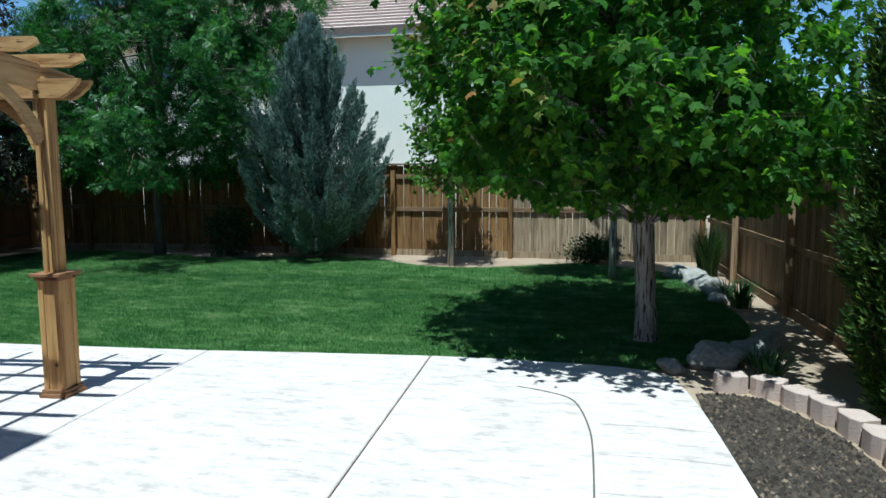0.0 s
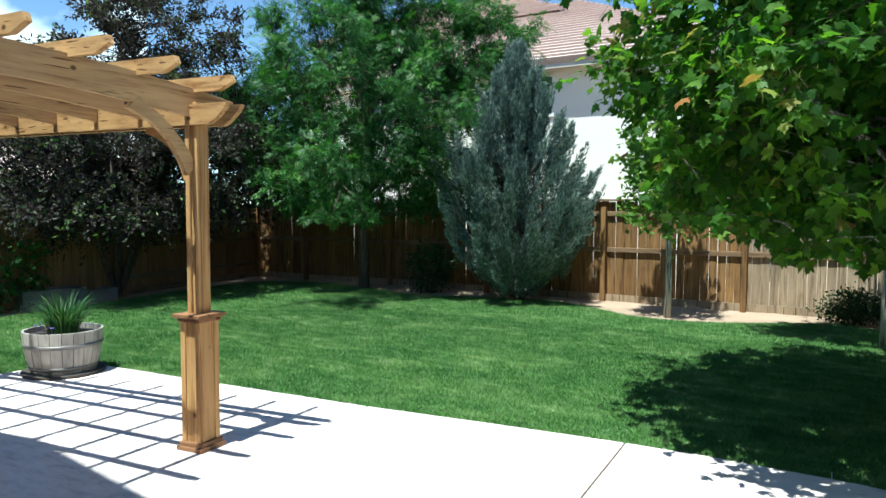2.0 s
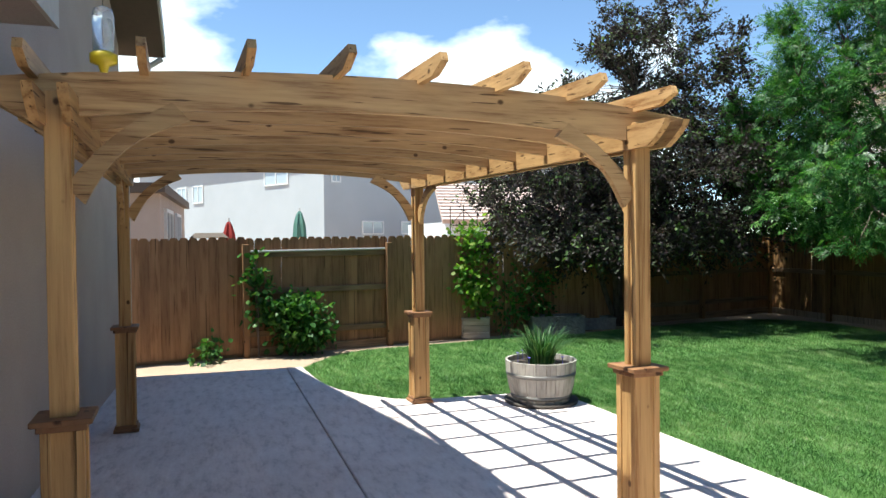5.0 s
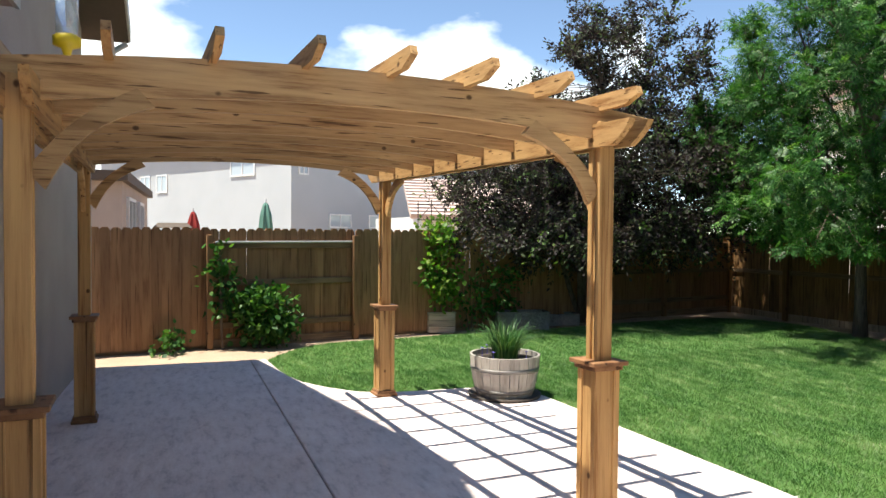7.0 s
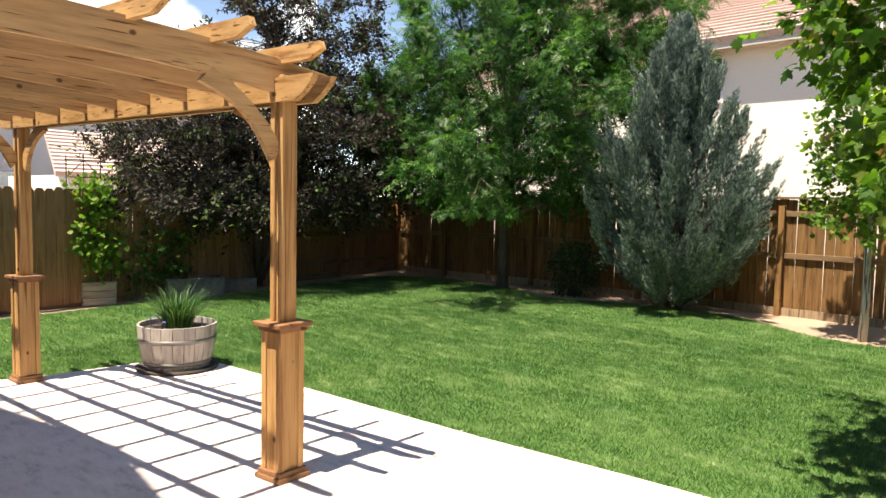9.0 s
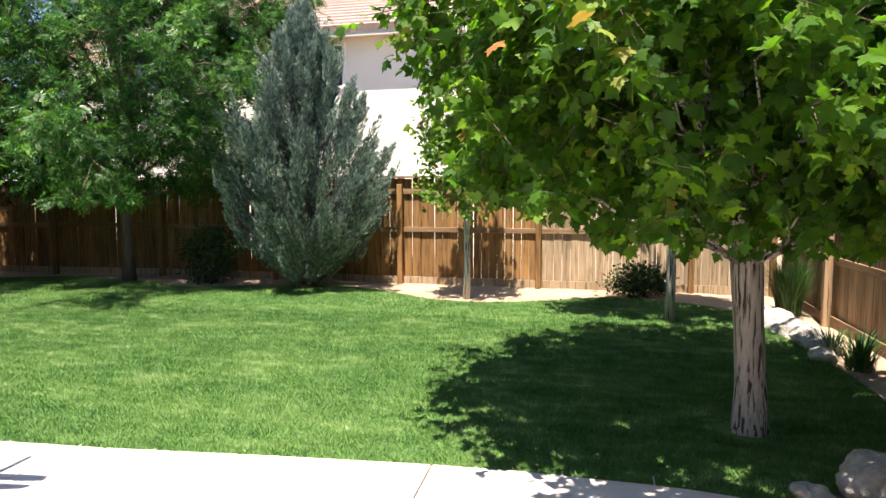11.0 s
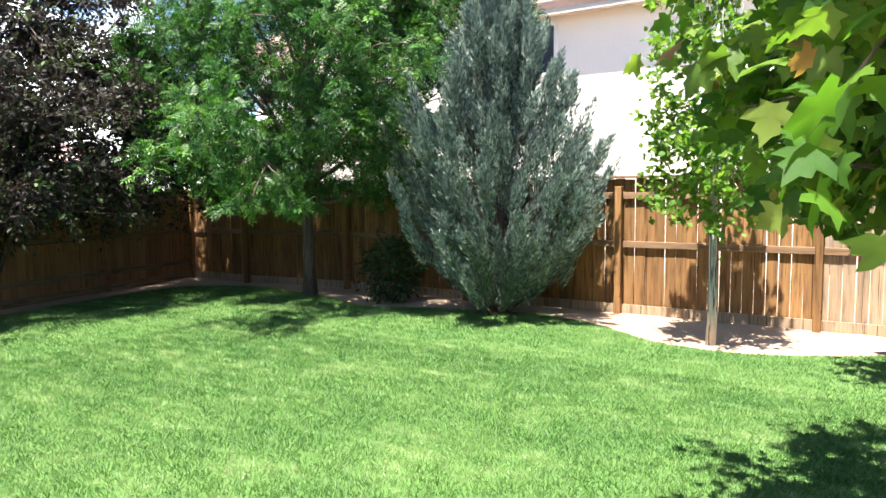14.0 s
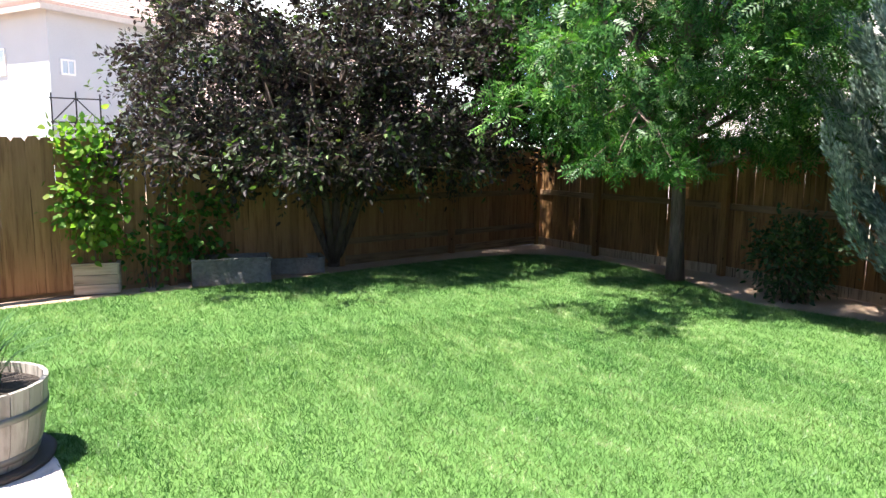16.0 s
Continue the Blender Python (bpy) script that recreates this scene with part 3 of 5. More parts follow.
tube(bm, [(left_x(3.5) + 0.05, 3.5, 1.56), (left_x(5.62) + 0.05, 5.62, 1.57)], [0.018, 0.018], 8)
tagged(part("pipe_rail", bm, plain("galvanised", (0.5, 0.48, 0.46), 0.4, 0.6)), "pale metal pipe fixed along the fence rail", "pipe", kind="structure")


# ---- own house ----
house = thing("house_wall", -4, 1.9, 0, "tan grey stucco house wall with overhanging eaves", "house", kind="structure")
bm = bmesh.new()
prism(bm, [(-6.3, 0.0), (0.05, 0.0), (0.05, -2.0), (5.0, -2.0), (5.0, -2.25), (-0.2, -2.25), (-0.2, -0.25), (-6.3, -0.25)], -0.08, 2.95)
part("wall", bm, STUCCO_OWN, house)
bm = bmesh.new()
slab_between(bm, [(-6.3, 2.95), (0.05, 2.95), (0.05, 6.55), (-1.6, 7.2), (-6.3, 4.2)], lambda s, z, w: (s, -w, z), 0.25)
part("gable_wall", bm, STUCCO_OWN, house)
bm = bmesh.new()
for p, q in (((-6.45, 4.12), (-1.6, 7.2)), ((-1.6, 7.2), (0.1, 6.55))):
    slab_between(bm, [p, q, (q[0], q[1] + 0.2), (p[0], p[1] + 0.2)], lambda s, z, w: (s, 0.52 - w, z), 4.5)
part("roof", bm, DARK_EAVE, house, "dark brown overhanging roof edge")
bm = bmesh.new()
for p, q in (((-6.45, 4.13), (-1.6, 7.21)),):
    slab_between(bm, [p, q, (q[0], q[1] + 0.2), (p[0], p[1] + 0.2)], lambda s, z, w: (s, 0.545 - w, z), 0.024)
part("fascia", bm, FASCIA, house, "pale painted fascia board")
bm = bmesh.new()
block(bm, -1.0, 6.5, -2.2, 0.42, 2.93, 3.06)
part("soffit", bm, STUCCO_OWN, house, "tan soffit of the lower eave")
bm = bmesh.new()
block(bm, -1.0, 6.5, 0.42, 0.445, 2.92, 3.10)
part("gutter", bm, FASCIA, house)
bm = bmesh.new()
tube(bm, [(-6.42, 0.5, 4.1), (-6.38, 0.3, 3.95), (-6.36, 0.06, 3.7), (-6.36, 0.06, 0.1)], [0.035] * 4, 8)
part("downspout", bm, FASCIA, house, "pale painted downspout")


# ---- pergola ----
PD = Vector((-4.21, 2.58, 0))
EU, EV = Vector((-0.991, -0.134, 0)), Vector((-0.053, 0.9986, 0))
LU, LV = 3.43, 2.99


def pg(a, b, z):
    """A place in the pergola: a towards the far posts, b towards the lawn."""
    p = EU * a + EV * b
    return (p.x, p.y + (1 - b / LV) * (0.25 * a / LU - 0.08), z)


def pbox(bm, a0, a1, b0, b1, z0, z1):
    return hexa(bm, [pg(a0, b0, z0), pg(a1, b0, z0), pg(a1, b1, z0), pg(a0, b1, z0), pg(a0, b0, z1), pg(a1, b0, z1), pg(a1, b1, z1), pg(a0, b1, z1)])


pergola = thing("pergola", PD.x, PD.y, 0, "honey-coloured wooden pergola with arched rafters over the patio", "pergola")


def pergola_post(a, b):
    bm = bmesh.new()
    pbox(bm, a - 0.0175, a + 0.0175, b - 0.036, b + 0.036, 0.97, 2.40)
    soften(bm, 0.004)
    post = part("post", bm, PINE_V, pergola)
    for s in (-1, 1):
        bm = bmesh.new()
        pbox(bm, a + s * 0.036 - 0.018, a + s * 0.036 + 0.018, b - 0.052, b + 0.052, 0.97, 2.42)
        soften(bm, 0.004)
        part("post_board", bm, PINE_V, post)
    bm = bmesh.new()
    pbox(bm, a - 0.074, a + 0.074, b - 0.074, b + 0.074, 0.05, 0.93)
    soften(bm, 0.003)
    part("sleeve", bm, PINE_V, post)
    for sa in (-1, 1):
        for sb in (-1, 1):
            bm = bmesh.new()
            pbox(bm, a + sa * 0.066 - 0.02, a + sa * 0.066 + 0.02, b + sb * 0.066 - 0.02, b + sb * 0.066 + 0.02, 0.05, 0.925)
            soften(bm, 0.003)
            part("corner_board", bm, PINE_V, post)
    bm = bmesh.new()
    pbox(bm, a - 0.122, a + 0.122, b - 0.122, b + 0.122, 0.945, 0.972)
    pbox(bm, a - 0.1, a + 0.1, b - 0.1, b + 0.1, 0.915, 0.948)
    soften(bm, 0.004)
    part("cap", bm, TRIM_WOOD, post, "dark stained cap moulding")
    bm = bmesh.new()
    pbox(bm, a - 0.112, a + 0.112, b - 0.112, b + 0.112, 0.014, 0.045)
    pbox(bm, a - 0.098, a + 0.098, b - 0.098, b + 0.098, 0.043, 0.075)
    soften(bm, 0.004)
    part("base_trim", bm, TRIM_WOOD, post, "dark stained base moulding")


def brace(fix, s0, s1, z0, z1, place, wood):
    """A curved corner bracket from the post (s0, z0) to the beam (s1, z1)."""
    n = 9
    lo, hi = [], []
    for i in range(n):
        t = i / (n - 1)
        s, z = s0 + (s1 - s0) * t, z0 + (z1 - z0) * t
        sag = 0.075 * math.sin(math.pi * t)
        nx, nz = -(z1 - z0), (s1 - s0)
        k = math.hypot(nx, nz)
        nx, nz = nx / k, nz / k
        if nz < 0:
            nx, nz = -nx, -nz
        lo.append((s + nx * (sag - 0.055), z + nz * (sag - 0.055)))
        hi.append((s + nx * (sag * 0.55 + 0.055), z + nz * (sag * 0.55 + 0.055)))
    bm = bmesh.new()
    slab_between(bm, lo + hi[::-1], lambda s, z, w: place(s, z, fix + w - 0.02), 0.04)
    part("brace", bm, wood, pergola)


for a in (0.0, LU):
    for b in (0.0, LV):
        pergola_post(a, b)
        sb, sa = (1 if b == 0 else -1), (1 if a == 0 else -1)
        brace(a + 0.0, b + sb * 0.06, b + sb * 0.5, 1.96, 2.36, lambda s, z, w: pg(w, s, z), PINE_Y)
        brace(b + 0.0, a + sa * 0.06, a + sa * 0.42, 1.93, 2.27, lambda s, z, w: pg(s, w, z), PINE_X)

for b, off in ((LV, 0.062), (LV, -0.062), (0.0, -0.062), (0.0, 0.062)):
    e = 0.34
    prof = [(-e, 2.40), (-e + 0.02, 2.36), (-e + 0.09, 2.30), (-e + 0.15, 2.262), (LU + e - 0.15, 2.262), (LU + e - 0.09, 2.30), (LU + e - 0.02, 2.36), (LU + e, 2.40)]
    bm = bmesh.new()
    slab_between(bm, prof, lambda s, z, w: pg(s, b + off + w - 0.02, z), 0.04)
    part("beam", bm, PINE_X, pergola)


def arch(b, lo):
    t = (b - LV / 2) / (LV / 2 + 0.3)
    return (2.40 if lo else 2.585) - (0.13 if lo else 0.115) * t * t


N = 18
for k in range(9):
    a = LU * k / 8
    b0, b1 = -0.32, LV + 0.32
    bs = [b0 + (b1 - b0) * i / N for i in range(N + 1)]
    low = [(b, arch(b, True)) for b in bs]
    low[0] = (b0, arch(b0, False) - 0.05)
    low[-1] = (b1, arch(b1, False) - 0.05)
    prof = low + [(b, arch(b, False)) for b in reversed(bs)]
    bm = bmesh.new()
    slab_between(bm, prof, lambda s, z, w: pg(a + w - 0.019, s, z), 0.038)
    soften(bm, 0.005)
    part("rafter", bm, PINE_Y, pergola)
for i in range(8):
    b = 2.97 - 0.437 * (7 - i)
    z = arch(b, False) - 0.02
    e = 0.33
    prof = [(-e, z + 0.095), (-e - 0.02, z + 0.05), (-e + 0.10, z), (LU + e - 0.10, z), (LU + e + 0.02, z + 0.05), (LU + e, z + 0.095)]
    bm = bmesh.new()
    slab_between(bm, prof, lambda s, z, w: pg(s, b + w - 0.019, z), 0.038)
    part("purlin", bm, PINE_X, pergola)

# ---- trees and plants ----
def rand_dirs(rng, n):
    d = rng.normal(size=(n, 3))
    return d / np.linalg.norm(d, axis=1, keepdims=True)


def crown_points(rng, n, centre, radii, shell=0.55, low=None, power=0.0, gap=0.0):
    """Clump centres in an uneven ellipsoid; gap: share thinned out by noise."""
    pts = []
    while len(pts) < n:
        d = rand_dirs(rng, 1)[0]
        r = shell + (1 - shell) * rng.random() ** 0.6
        bulge = 1 + 0.36 * noise.noise(Vector(d) * 2.3 + Vector(centre))
        p = np.array(centre) + d * r * bulge * np.array(radii)
        if low is not None and p[2] < low:
            continue
        if gap and noise.noise(Vector(p) * 0.9) < gap - 1:
            continue
        pts.append(p)
    return np.array(pts)


def leaves_on(rng, clumps, per, spread, droop=0.3, flat=0.6, centre=None):
    """Places, growing ways and faces of leaves round clumps."""
    n = len(clumps) * per
    p = np.repeat(clumps, per, axis=0) + rng.normal(size=(n, 3)) * spread * np.array([1, 1, 0.75])
    out = rand_dirs(rng, n)
    if centre is not None:
        away = p - np.array(centre)
        out += 1.0 * away / (np.linalg.norm(away, axis=1, keepdims=True) + 1e-6)
    out[:, 2] -= droop
    up = rand_dirs(rng, n) * (1 - flat)
    up[:, 2] += flat
    return p, out, up


def limb_path(start, end, rng, sag=0.05, n=5):
    s, e = np.array(start), np.array(end)
    mid = np.linalg.norm(e - s)
    pts = []
    for i in range(n + 1):
        t = i / n
        q = s + (e - s) * t
        q[2] += sag * mid * math.sin(math.pi * t)
        q += rng.normal(size=3) * 0.02 * mid * math.sin(math.pi * t)
        pts.append(tuple(q))
    return pts


def wood_frame(rng, trunk, radii, clumps, share, r_limb, sides=10, wobble=0.25):
    """A trunk, and limbs to a share of the clumps."""
    bm = bmesh.new()
    tube(bm, trunk, radii, sides, wobble)
    trunk_a = np.array(trunk)
    pick = rng.permutation(len(clumps))[: int(len(clumps) * share)]
    for k, i in enumerate(pick):
        c = clumps[i]
        j = int(np.clip(np.searchsorted(trunk_a[:, 2], c[2] - 0.55 * np.linalg.norm(c[:2] - trunk_a[-1, :2])), int(np.searchsorted(trunk_a[:, 2], 1.1)), len(trunk) - 1))
        r0 = min(radii[j] * 0.7, r_limb * (1.0 if k % 4 == 0 else 0.5))
        path = limb_path(trunk[j], c, rng)
        tube(bm, path, [r0 * (1 - 0.85 * t / (len(path) - 1)) + 0.002 for t in range(len(path))], 5, 0.2)
    return bm


STICK = ([(-0.011, 0, 0), (0.011, 0, 0), (0.003, 1, 0), (0, 0, -0.011), (0, 0, 0.011), (0, 1, 0.003)], [(0, 1, 2), (3, 4, 5)])


def sprigs(rng, clumps, twigs, per, length, centre, bias=0.7, lift=0.2, droop=0.3, flat=0.5, face=0.4):
    """Leaves set along short twigs that leave each clump: twig starts and ways, leaf places, growing ways and faces."""
    n = len(clumps) * twigs
    root = np.repeat(clumps, twigs, axis=0)
    away = root - np.array(centre)
    away /= np.linalg.norm(away, axis=1, keepdims=True) + 1e-6
    d = rand_dirs(rng, n) + bias * away
    d[:, 2] += lift
    d /= np.linalg.norm(d, axis=1, keepdims=True) + 1e-6
    L = length * rng.uniform(0.55, 1.3, n)
    t = np.tile(np.linspace(0.12, 1.0, per), n) + rng.uniform(-0.06, 0.06, n * per)
    dd, ll = np.repeat(d, per, axis=0), np.repeat(L, per)
    p = np.repeat(root, per, axis=0) + dd * (ll * t)[:, None]
    p[:, 2] -= droop * 0.45 * ll * t * t
    side = rand_dirs(rng, n * per)
    p += side * 0.025
    out = dd * 0.75 + side
    out[:, 2] -= droop
    up = rand_dirs(rng, n * per) * (1 - flat) + np.repeat(away, per, axis=0) * face
    up[:, 2] += flat
    return root, d, L, p, out, up


def branching(rng, trunk, radii, mains, r_main, subs, sub_len):
    """A trunk with curved main limbs (height, heading, rise in degrees, length) and side branches: the wood, and where the foliage sits."""
    bm = bmesh.new()
    tube(bm, trunk, radii, 10, 0.25)
    ta = np.array(trunk)
    clumps = []
    for z0, head, rise, length in mains:
        p = np.array([np.interp(z0, ta[:, 2], ta[:, 0]), np.interp(z0, ta[:, 2], ta[:, 1]), z0])
        pts, step = [p.copy()], length / 7
        a, e = radians(head), radians(rise)
        for k in range(7):
            a += rng.normal() * 0.12
            e += 0.035 + rng.normal() * 0.05
            p = p + step * np.array([math.cos(a) * math.cos(e), math.sin(a) * math.cos(e), math.sin(e)])
            pts.append(p.copy())
        tube(bm, [tuple(q) for q in pts], [r_main * (1 - 0.88 * k / 7) for k in range(8)], 6, 0.2)
        clumps.append(pts[-1])
        for k in range(subs):
            t = 1.6 + 5.4 * (k + rng.random()) / subs
            i = min(int(t), 6)
            q = pts[i] + (pts[i + 1] - pts[i]) * (t - i)
            way = (pts[i + 1] - pts[i]) / step + rand_dirs(rng, 1)[0] * 1.15
            way /= np.linalg.norm(way)
            end = q + way * sub_len * rng.uniform(0.55, 1.25) * (1.25 - t / 12)
            path = limb_path(q, end, rng, 0.06, 4)
            tube(bm, path, [r_main * 0.3 * (1 - 0.2 * j) + 0.002 for j in range(5)], 4)
            clumps += [end, q + (end - q) * 0.62 + rng.normal(size=3) * 0.06]
    return bm, np.array(clumps)


def tree(name, x, y, wood, clumps, leaf, twig, size, material, bark, label, seed, droop=0.3, flat=0.5, face=0.4, lift=0.2, extra=None, keep=None, bias=0.7, sunny=False):
    """Wood, crown and twigs as parts of one tree. twig: (twigs a clump, leaves a twig, twig length)."""
    rng = np.random.default_rng(seed)
    t = thing(name, x, y, 0, label, "tree")
    part("trunk", wood, bark, t, smooth=True)
    mid = (0, 0, clumps[:, 2].mean() - 0.5)
    root, d, L, p, out, up = sprigs(rng, clumps, *twig, mid, bias, lift, droop, flat, face)
    if keep:
        ok = keep(p)
        p, out, up = p[ok], out[ok], up[ok]
        ok = keep(root + d * L[:, None])
        root, d, L = root[ok], d[ok], L[ok]
    scatter("crown", *leaf, p, out, up, size * rng.uniform(0.6, 1.25, len(p)), material, t)
    scatter("branchwork", *STICK, root, d, rand_dirs(rng, len(d)), L, BARK_DARK, t)
    if extra:
        mat2, n2, size2, leaf2, per2, label2 = extra
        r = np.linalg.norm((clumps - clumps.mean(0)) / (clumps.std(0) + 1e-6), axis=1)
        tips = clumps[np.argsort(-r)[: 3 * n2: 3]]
        # pale growth on the sunlit side only: sunlight put into the leaf colour
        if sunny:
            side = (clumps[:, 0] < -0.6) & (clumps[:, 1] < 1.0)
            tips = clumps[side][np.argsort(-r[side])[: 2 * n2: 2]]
        root, d, L, p, out, up = sprigs(rng, tips, 2, per2 // 2, twig[2] * 1.25, mid, 1.3, lift + 0.2, droop, flat, face)
        if keep:
            ok = keep(p)
            p, out, up = p[ok], out[ok], up[ok]
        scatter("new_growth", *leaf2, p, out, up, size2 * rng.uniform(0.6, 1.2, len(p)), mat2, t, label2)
    return t


# maple
rng = np.random.default_rng(11)
cl = crown_points(rng, 640, (-0.25, -0.05, 3.3), (2.15, 2.25, 2.2), 0.4, 1.6)
low = crown_points(rng, 250, (-0.25, -0.45, 2.25), (2.1, 2.1, 0.75), 0.45, 1.5)
cl = np.concatenate([cl, low, crown_points(rng, 220, (-0.2, 0.0, 3.6), (1.7, 1.8, 1.5), 0.1)])
tr = [(0.0, 0.0, -0.05), (-0.005, 0.0, 0.06), (-0.015, 0, 0.35), (-0.03, 0, 0.75), (-0.06, 0.0, 1.15), (-0.10, 0.02, 1.6), (-0.12, 0.03, 2.2), (-0.14, 0.03, 3.0), (-0.15, 0.02, 4.2)]
cl = np.concatenate([cl, crown_points(rng, 70, (0.85, -0.7, 1.85), (0.9, 0.8, 0.4), 0.2, 1.45)])
cl = cl[~((cl[:, 0] > 0.9) & (cl[:, 2] < 1.75))]
thin = (cl[:, 0] > 0.9) & (cl[:, 2] > 2.4) & (rng.random(len(cl)) < 0.6)
cl = cl[~thin]
# the low boughs leave the open side towards the patio free
cl = cl[~((cl[:, 0] + 0.155 < -1.25 - 0.3 * (cl[:, 1] + 2.3)) & (cl[:, 2] < 2.55) & (cl[:, 1] < 1.0))]
cl = cl[~((cl[:, 0] < -2.2) & (cl[:, 2] < 3.2))]
cl = cl[~((cl[:, 1] < -2.3) & (cl[:, 2] < 2.3))]


def maple_keep(p):
    reach = np.hypot(p[:, 0], p[:, 1])
    return p[:, 2] > 1.22 + 0.10 * reach + 0.25 * np.clip(-p[:, 0] - 0.9, 0, 2)


wood = wood_frame(np.random.default_rng(12), tr, [0.15, 0.115, 0.1, 0.095, 0.1, 0.075, 0.055, 0.04, 0.015], cl, 0.22, 0.02, wobble=0.35)
tree("maple_tree", 0.155, 8.39, wood, cl, MAPLE, (5, 9, 0.36), 0.076, MAPLE_LEAF, BARK, "maple tree with grooved pale bark and dense green crown", 12, 0.5, 0.5, 0.35, 0.0,
     (leafy("sunlit_young_maple_leaf", [(0.0, (0.10, 0.20, 0.03)), (0.7, (0.19, 0.27, 0.05)), (0.92, (0.32, 0.25, 0.08)), (1.0, (0.36, 0.17, 0.06))], 0.5, 0.5), 110, 0.08, MAPLE, 12, "pale yellow-green new growth"), maple_keep, 0.7, True)

# second young tree on the lawn
rng = np.random.default_rng(13)
cl = np.concatenate([crown_points(rng, 190, (0, 0, 3.2), (1.4, 1.3, 1.7), 0.3, 1.6), crown_points(rng, 45, (-0.8, 0.1, 1.95), (0.75, 0.6, 0.4), 0.2, 1.5)])
wood = wood_frame(rng, [(0, 0, -0.05), (0, 0, 0.5), (0.01, 0, 1.4), (0.0, 0, 2.4), (0, 0, 4.2)], [0.07, 0.055, 0.05, 0.035, 0.01], cl, 0.3, 0.02)
tree("young_tree", -0.13, 12.39, wood, cl, MAPLE, (4, 7, 0.32), 0.095, MAPLE_LEAF, BARK, "young shade tree with slim grey trunk on the lawn", 14, 0.4, 0.4, 0.4)

# slim aspen in the dirt bed
rng = np.random.default_rng(15)
cl = np.concatenate([crown_points(rng, 80, (-0.1, 0, 3.0), (0.62, 0.6, 1.4), 0.3, 1.5), crown_points(rng, 85, (0.0, -0.1, 2.0), (0.78, 0.6, 0.8), 0.2, 1.25)])
wood = wood_frame(rng, [(0, 0, -0.05), (0.01, 0, 0.5), (-0.01, 0, 1.2), (0.0, 0, 2.2), (-0.02, 0, 4.6)], [0.06, 0.045, 0.04, 0.03, 0.01], cl, 0.4, 0.014)
tree("aspen_tree", -3.03, 13.58, wood, cl, ROUND, (4, 8, 0.25), 0.075, ASPEN_LEAF, PALE_BARK, "slim young aspen with light green leaves in the dirt bed", 16, 0.3, 0.35, 0.5, 0.5)

# ash
rng = np.random.default_rng(17)
mains = [(1.45 + 0.12 * k, 137.5 * k + 20, 10 + 3.3 * k + rng.uniform(-5, 5), rng.uniform(3.0, 3.9)) for k in range(19)]
mains += [(1.9, 25, 44, 4.6), (2.1, 40, 54, 4.6), (1.8, 180, 34, 4.2), (2.0, 200, 56, 4.4), (2.6, 335, 68, 4.2), (1.7, 330, 26, 2.6), (1.7, 215, 20, 3.4)]
wood, cl = branching(rng, [(0, 0, -0.05), (0.0, 0, 0.5), (-0.01, 0, 1.1), (-0.03, 0, 1.7), (0.05, 0, 2.6), (0.1, 0, 4.0), (0.1, 0.1, 5.6)], [0.13, 0.1, 0.09, 0.085, 0.06, 0.045, 0.012], mains, 0.042, 13, 1.0)
cl = np.concatenate([cl, crown_points(rng, 210, (-0.2, 0.3, 4.1), (3.1, 2.0, 2.9), 0.25, 1.6, gap=0.84), crown_points(rng, 110, (-0.5, 0.2, 2.3), (2.8, 1.6, 0.65), 0.3, 1.6), crown_points(rng, 70, (2.2, 1.0, 4.9), (1.3, 1.1, 1.5), 0.2)])
# the extra outer leaves carry painted sunlight against the darker crown
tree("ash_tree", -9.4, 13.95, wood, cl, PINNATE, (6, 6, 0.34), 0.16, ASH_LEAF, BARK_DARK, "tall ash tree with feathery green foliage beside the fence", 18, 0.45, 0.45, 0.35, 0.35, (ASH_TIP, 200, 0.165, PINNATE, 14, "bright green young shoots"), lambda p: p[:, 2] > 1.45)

# purple-leaved chokecherry
rng = np.random.default_rng(19)
cl = np.concatenate([crown_points(rng, 400, (0.15, 0.15, 2.9), (2.1, 2.9, 1.8), 0.25, 1.15, gap=0.86), crown_points(rng, 110, (0.2, 0.6, 5.0), (1.6, 2.1, 1.6), 0.2, 3.5, gap=0.9), crown_points(rng, 170, (0.5, -0.2, 1.75), (1.7, 2.6, 0.55), 0.3, 1.05), crown_points(rng, 130, (0.3, 2.8, 3.0), (1.2, 1.3, 1.7), 0.2)])
wood = wood_frame(rng, [(0, 0, -0.05), (0.02, 0.02, 0.5), (0.05, 0.05, 1.2), (0.1, 0.1, 2.4), (0.2, 0.3, 4.5)], [0.1, 0.08, 0.07, 0.05, 0.015], cl, 0.4, 0.035)
cherry = tree("purple_leaf_tree", -12.6, 10.4, wood, cl, OVAL, (9, 14, 0.42), 0.08, CHERRY_LEAF, BARK_DARK, "multi-stemmed purple-leaved tree with green shoots in front of the fence", 20, 0.35, 0.3, 0.35, 0.35, (CHERRY_TIP, 230, 0.09, OVAL, 14, "green new growth at the shoot tips"))
for dx, dy in ((0.6, -0.45), (-0.2, -0.7), (0.45, 0.6), (0.75, 0.1), (0.3, -0.85)):
    bm = bmesh.new()
    tube(bm, [(0, 0, -0.05), (dx * 0.35, dy * 0.35, 0.6), (dx * 0.8, dy * 0.8, 1.5), (dx * 1.3, dy * 1.3, 2.6)], [0.06, 0.05, 0.04, 0.02], 8, 0.2)
    part("stem", bm, BARK_DARK, cherry, "leaning grey side stem", True)


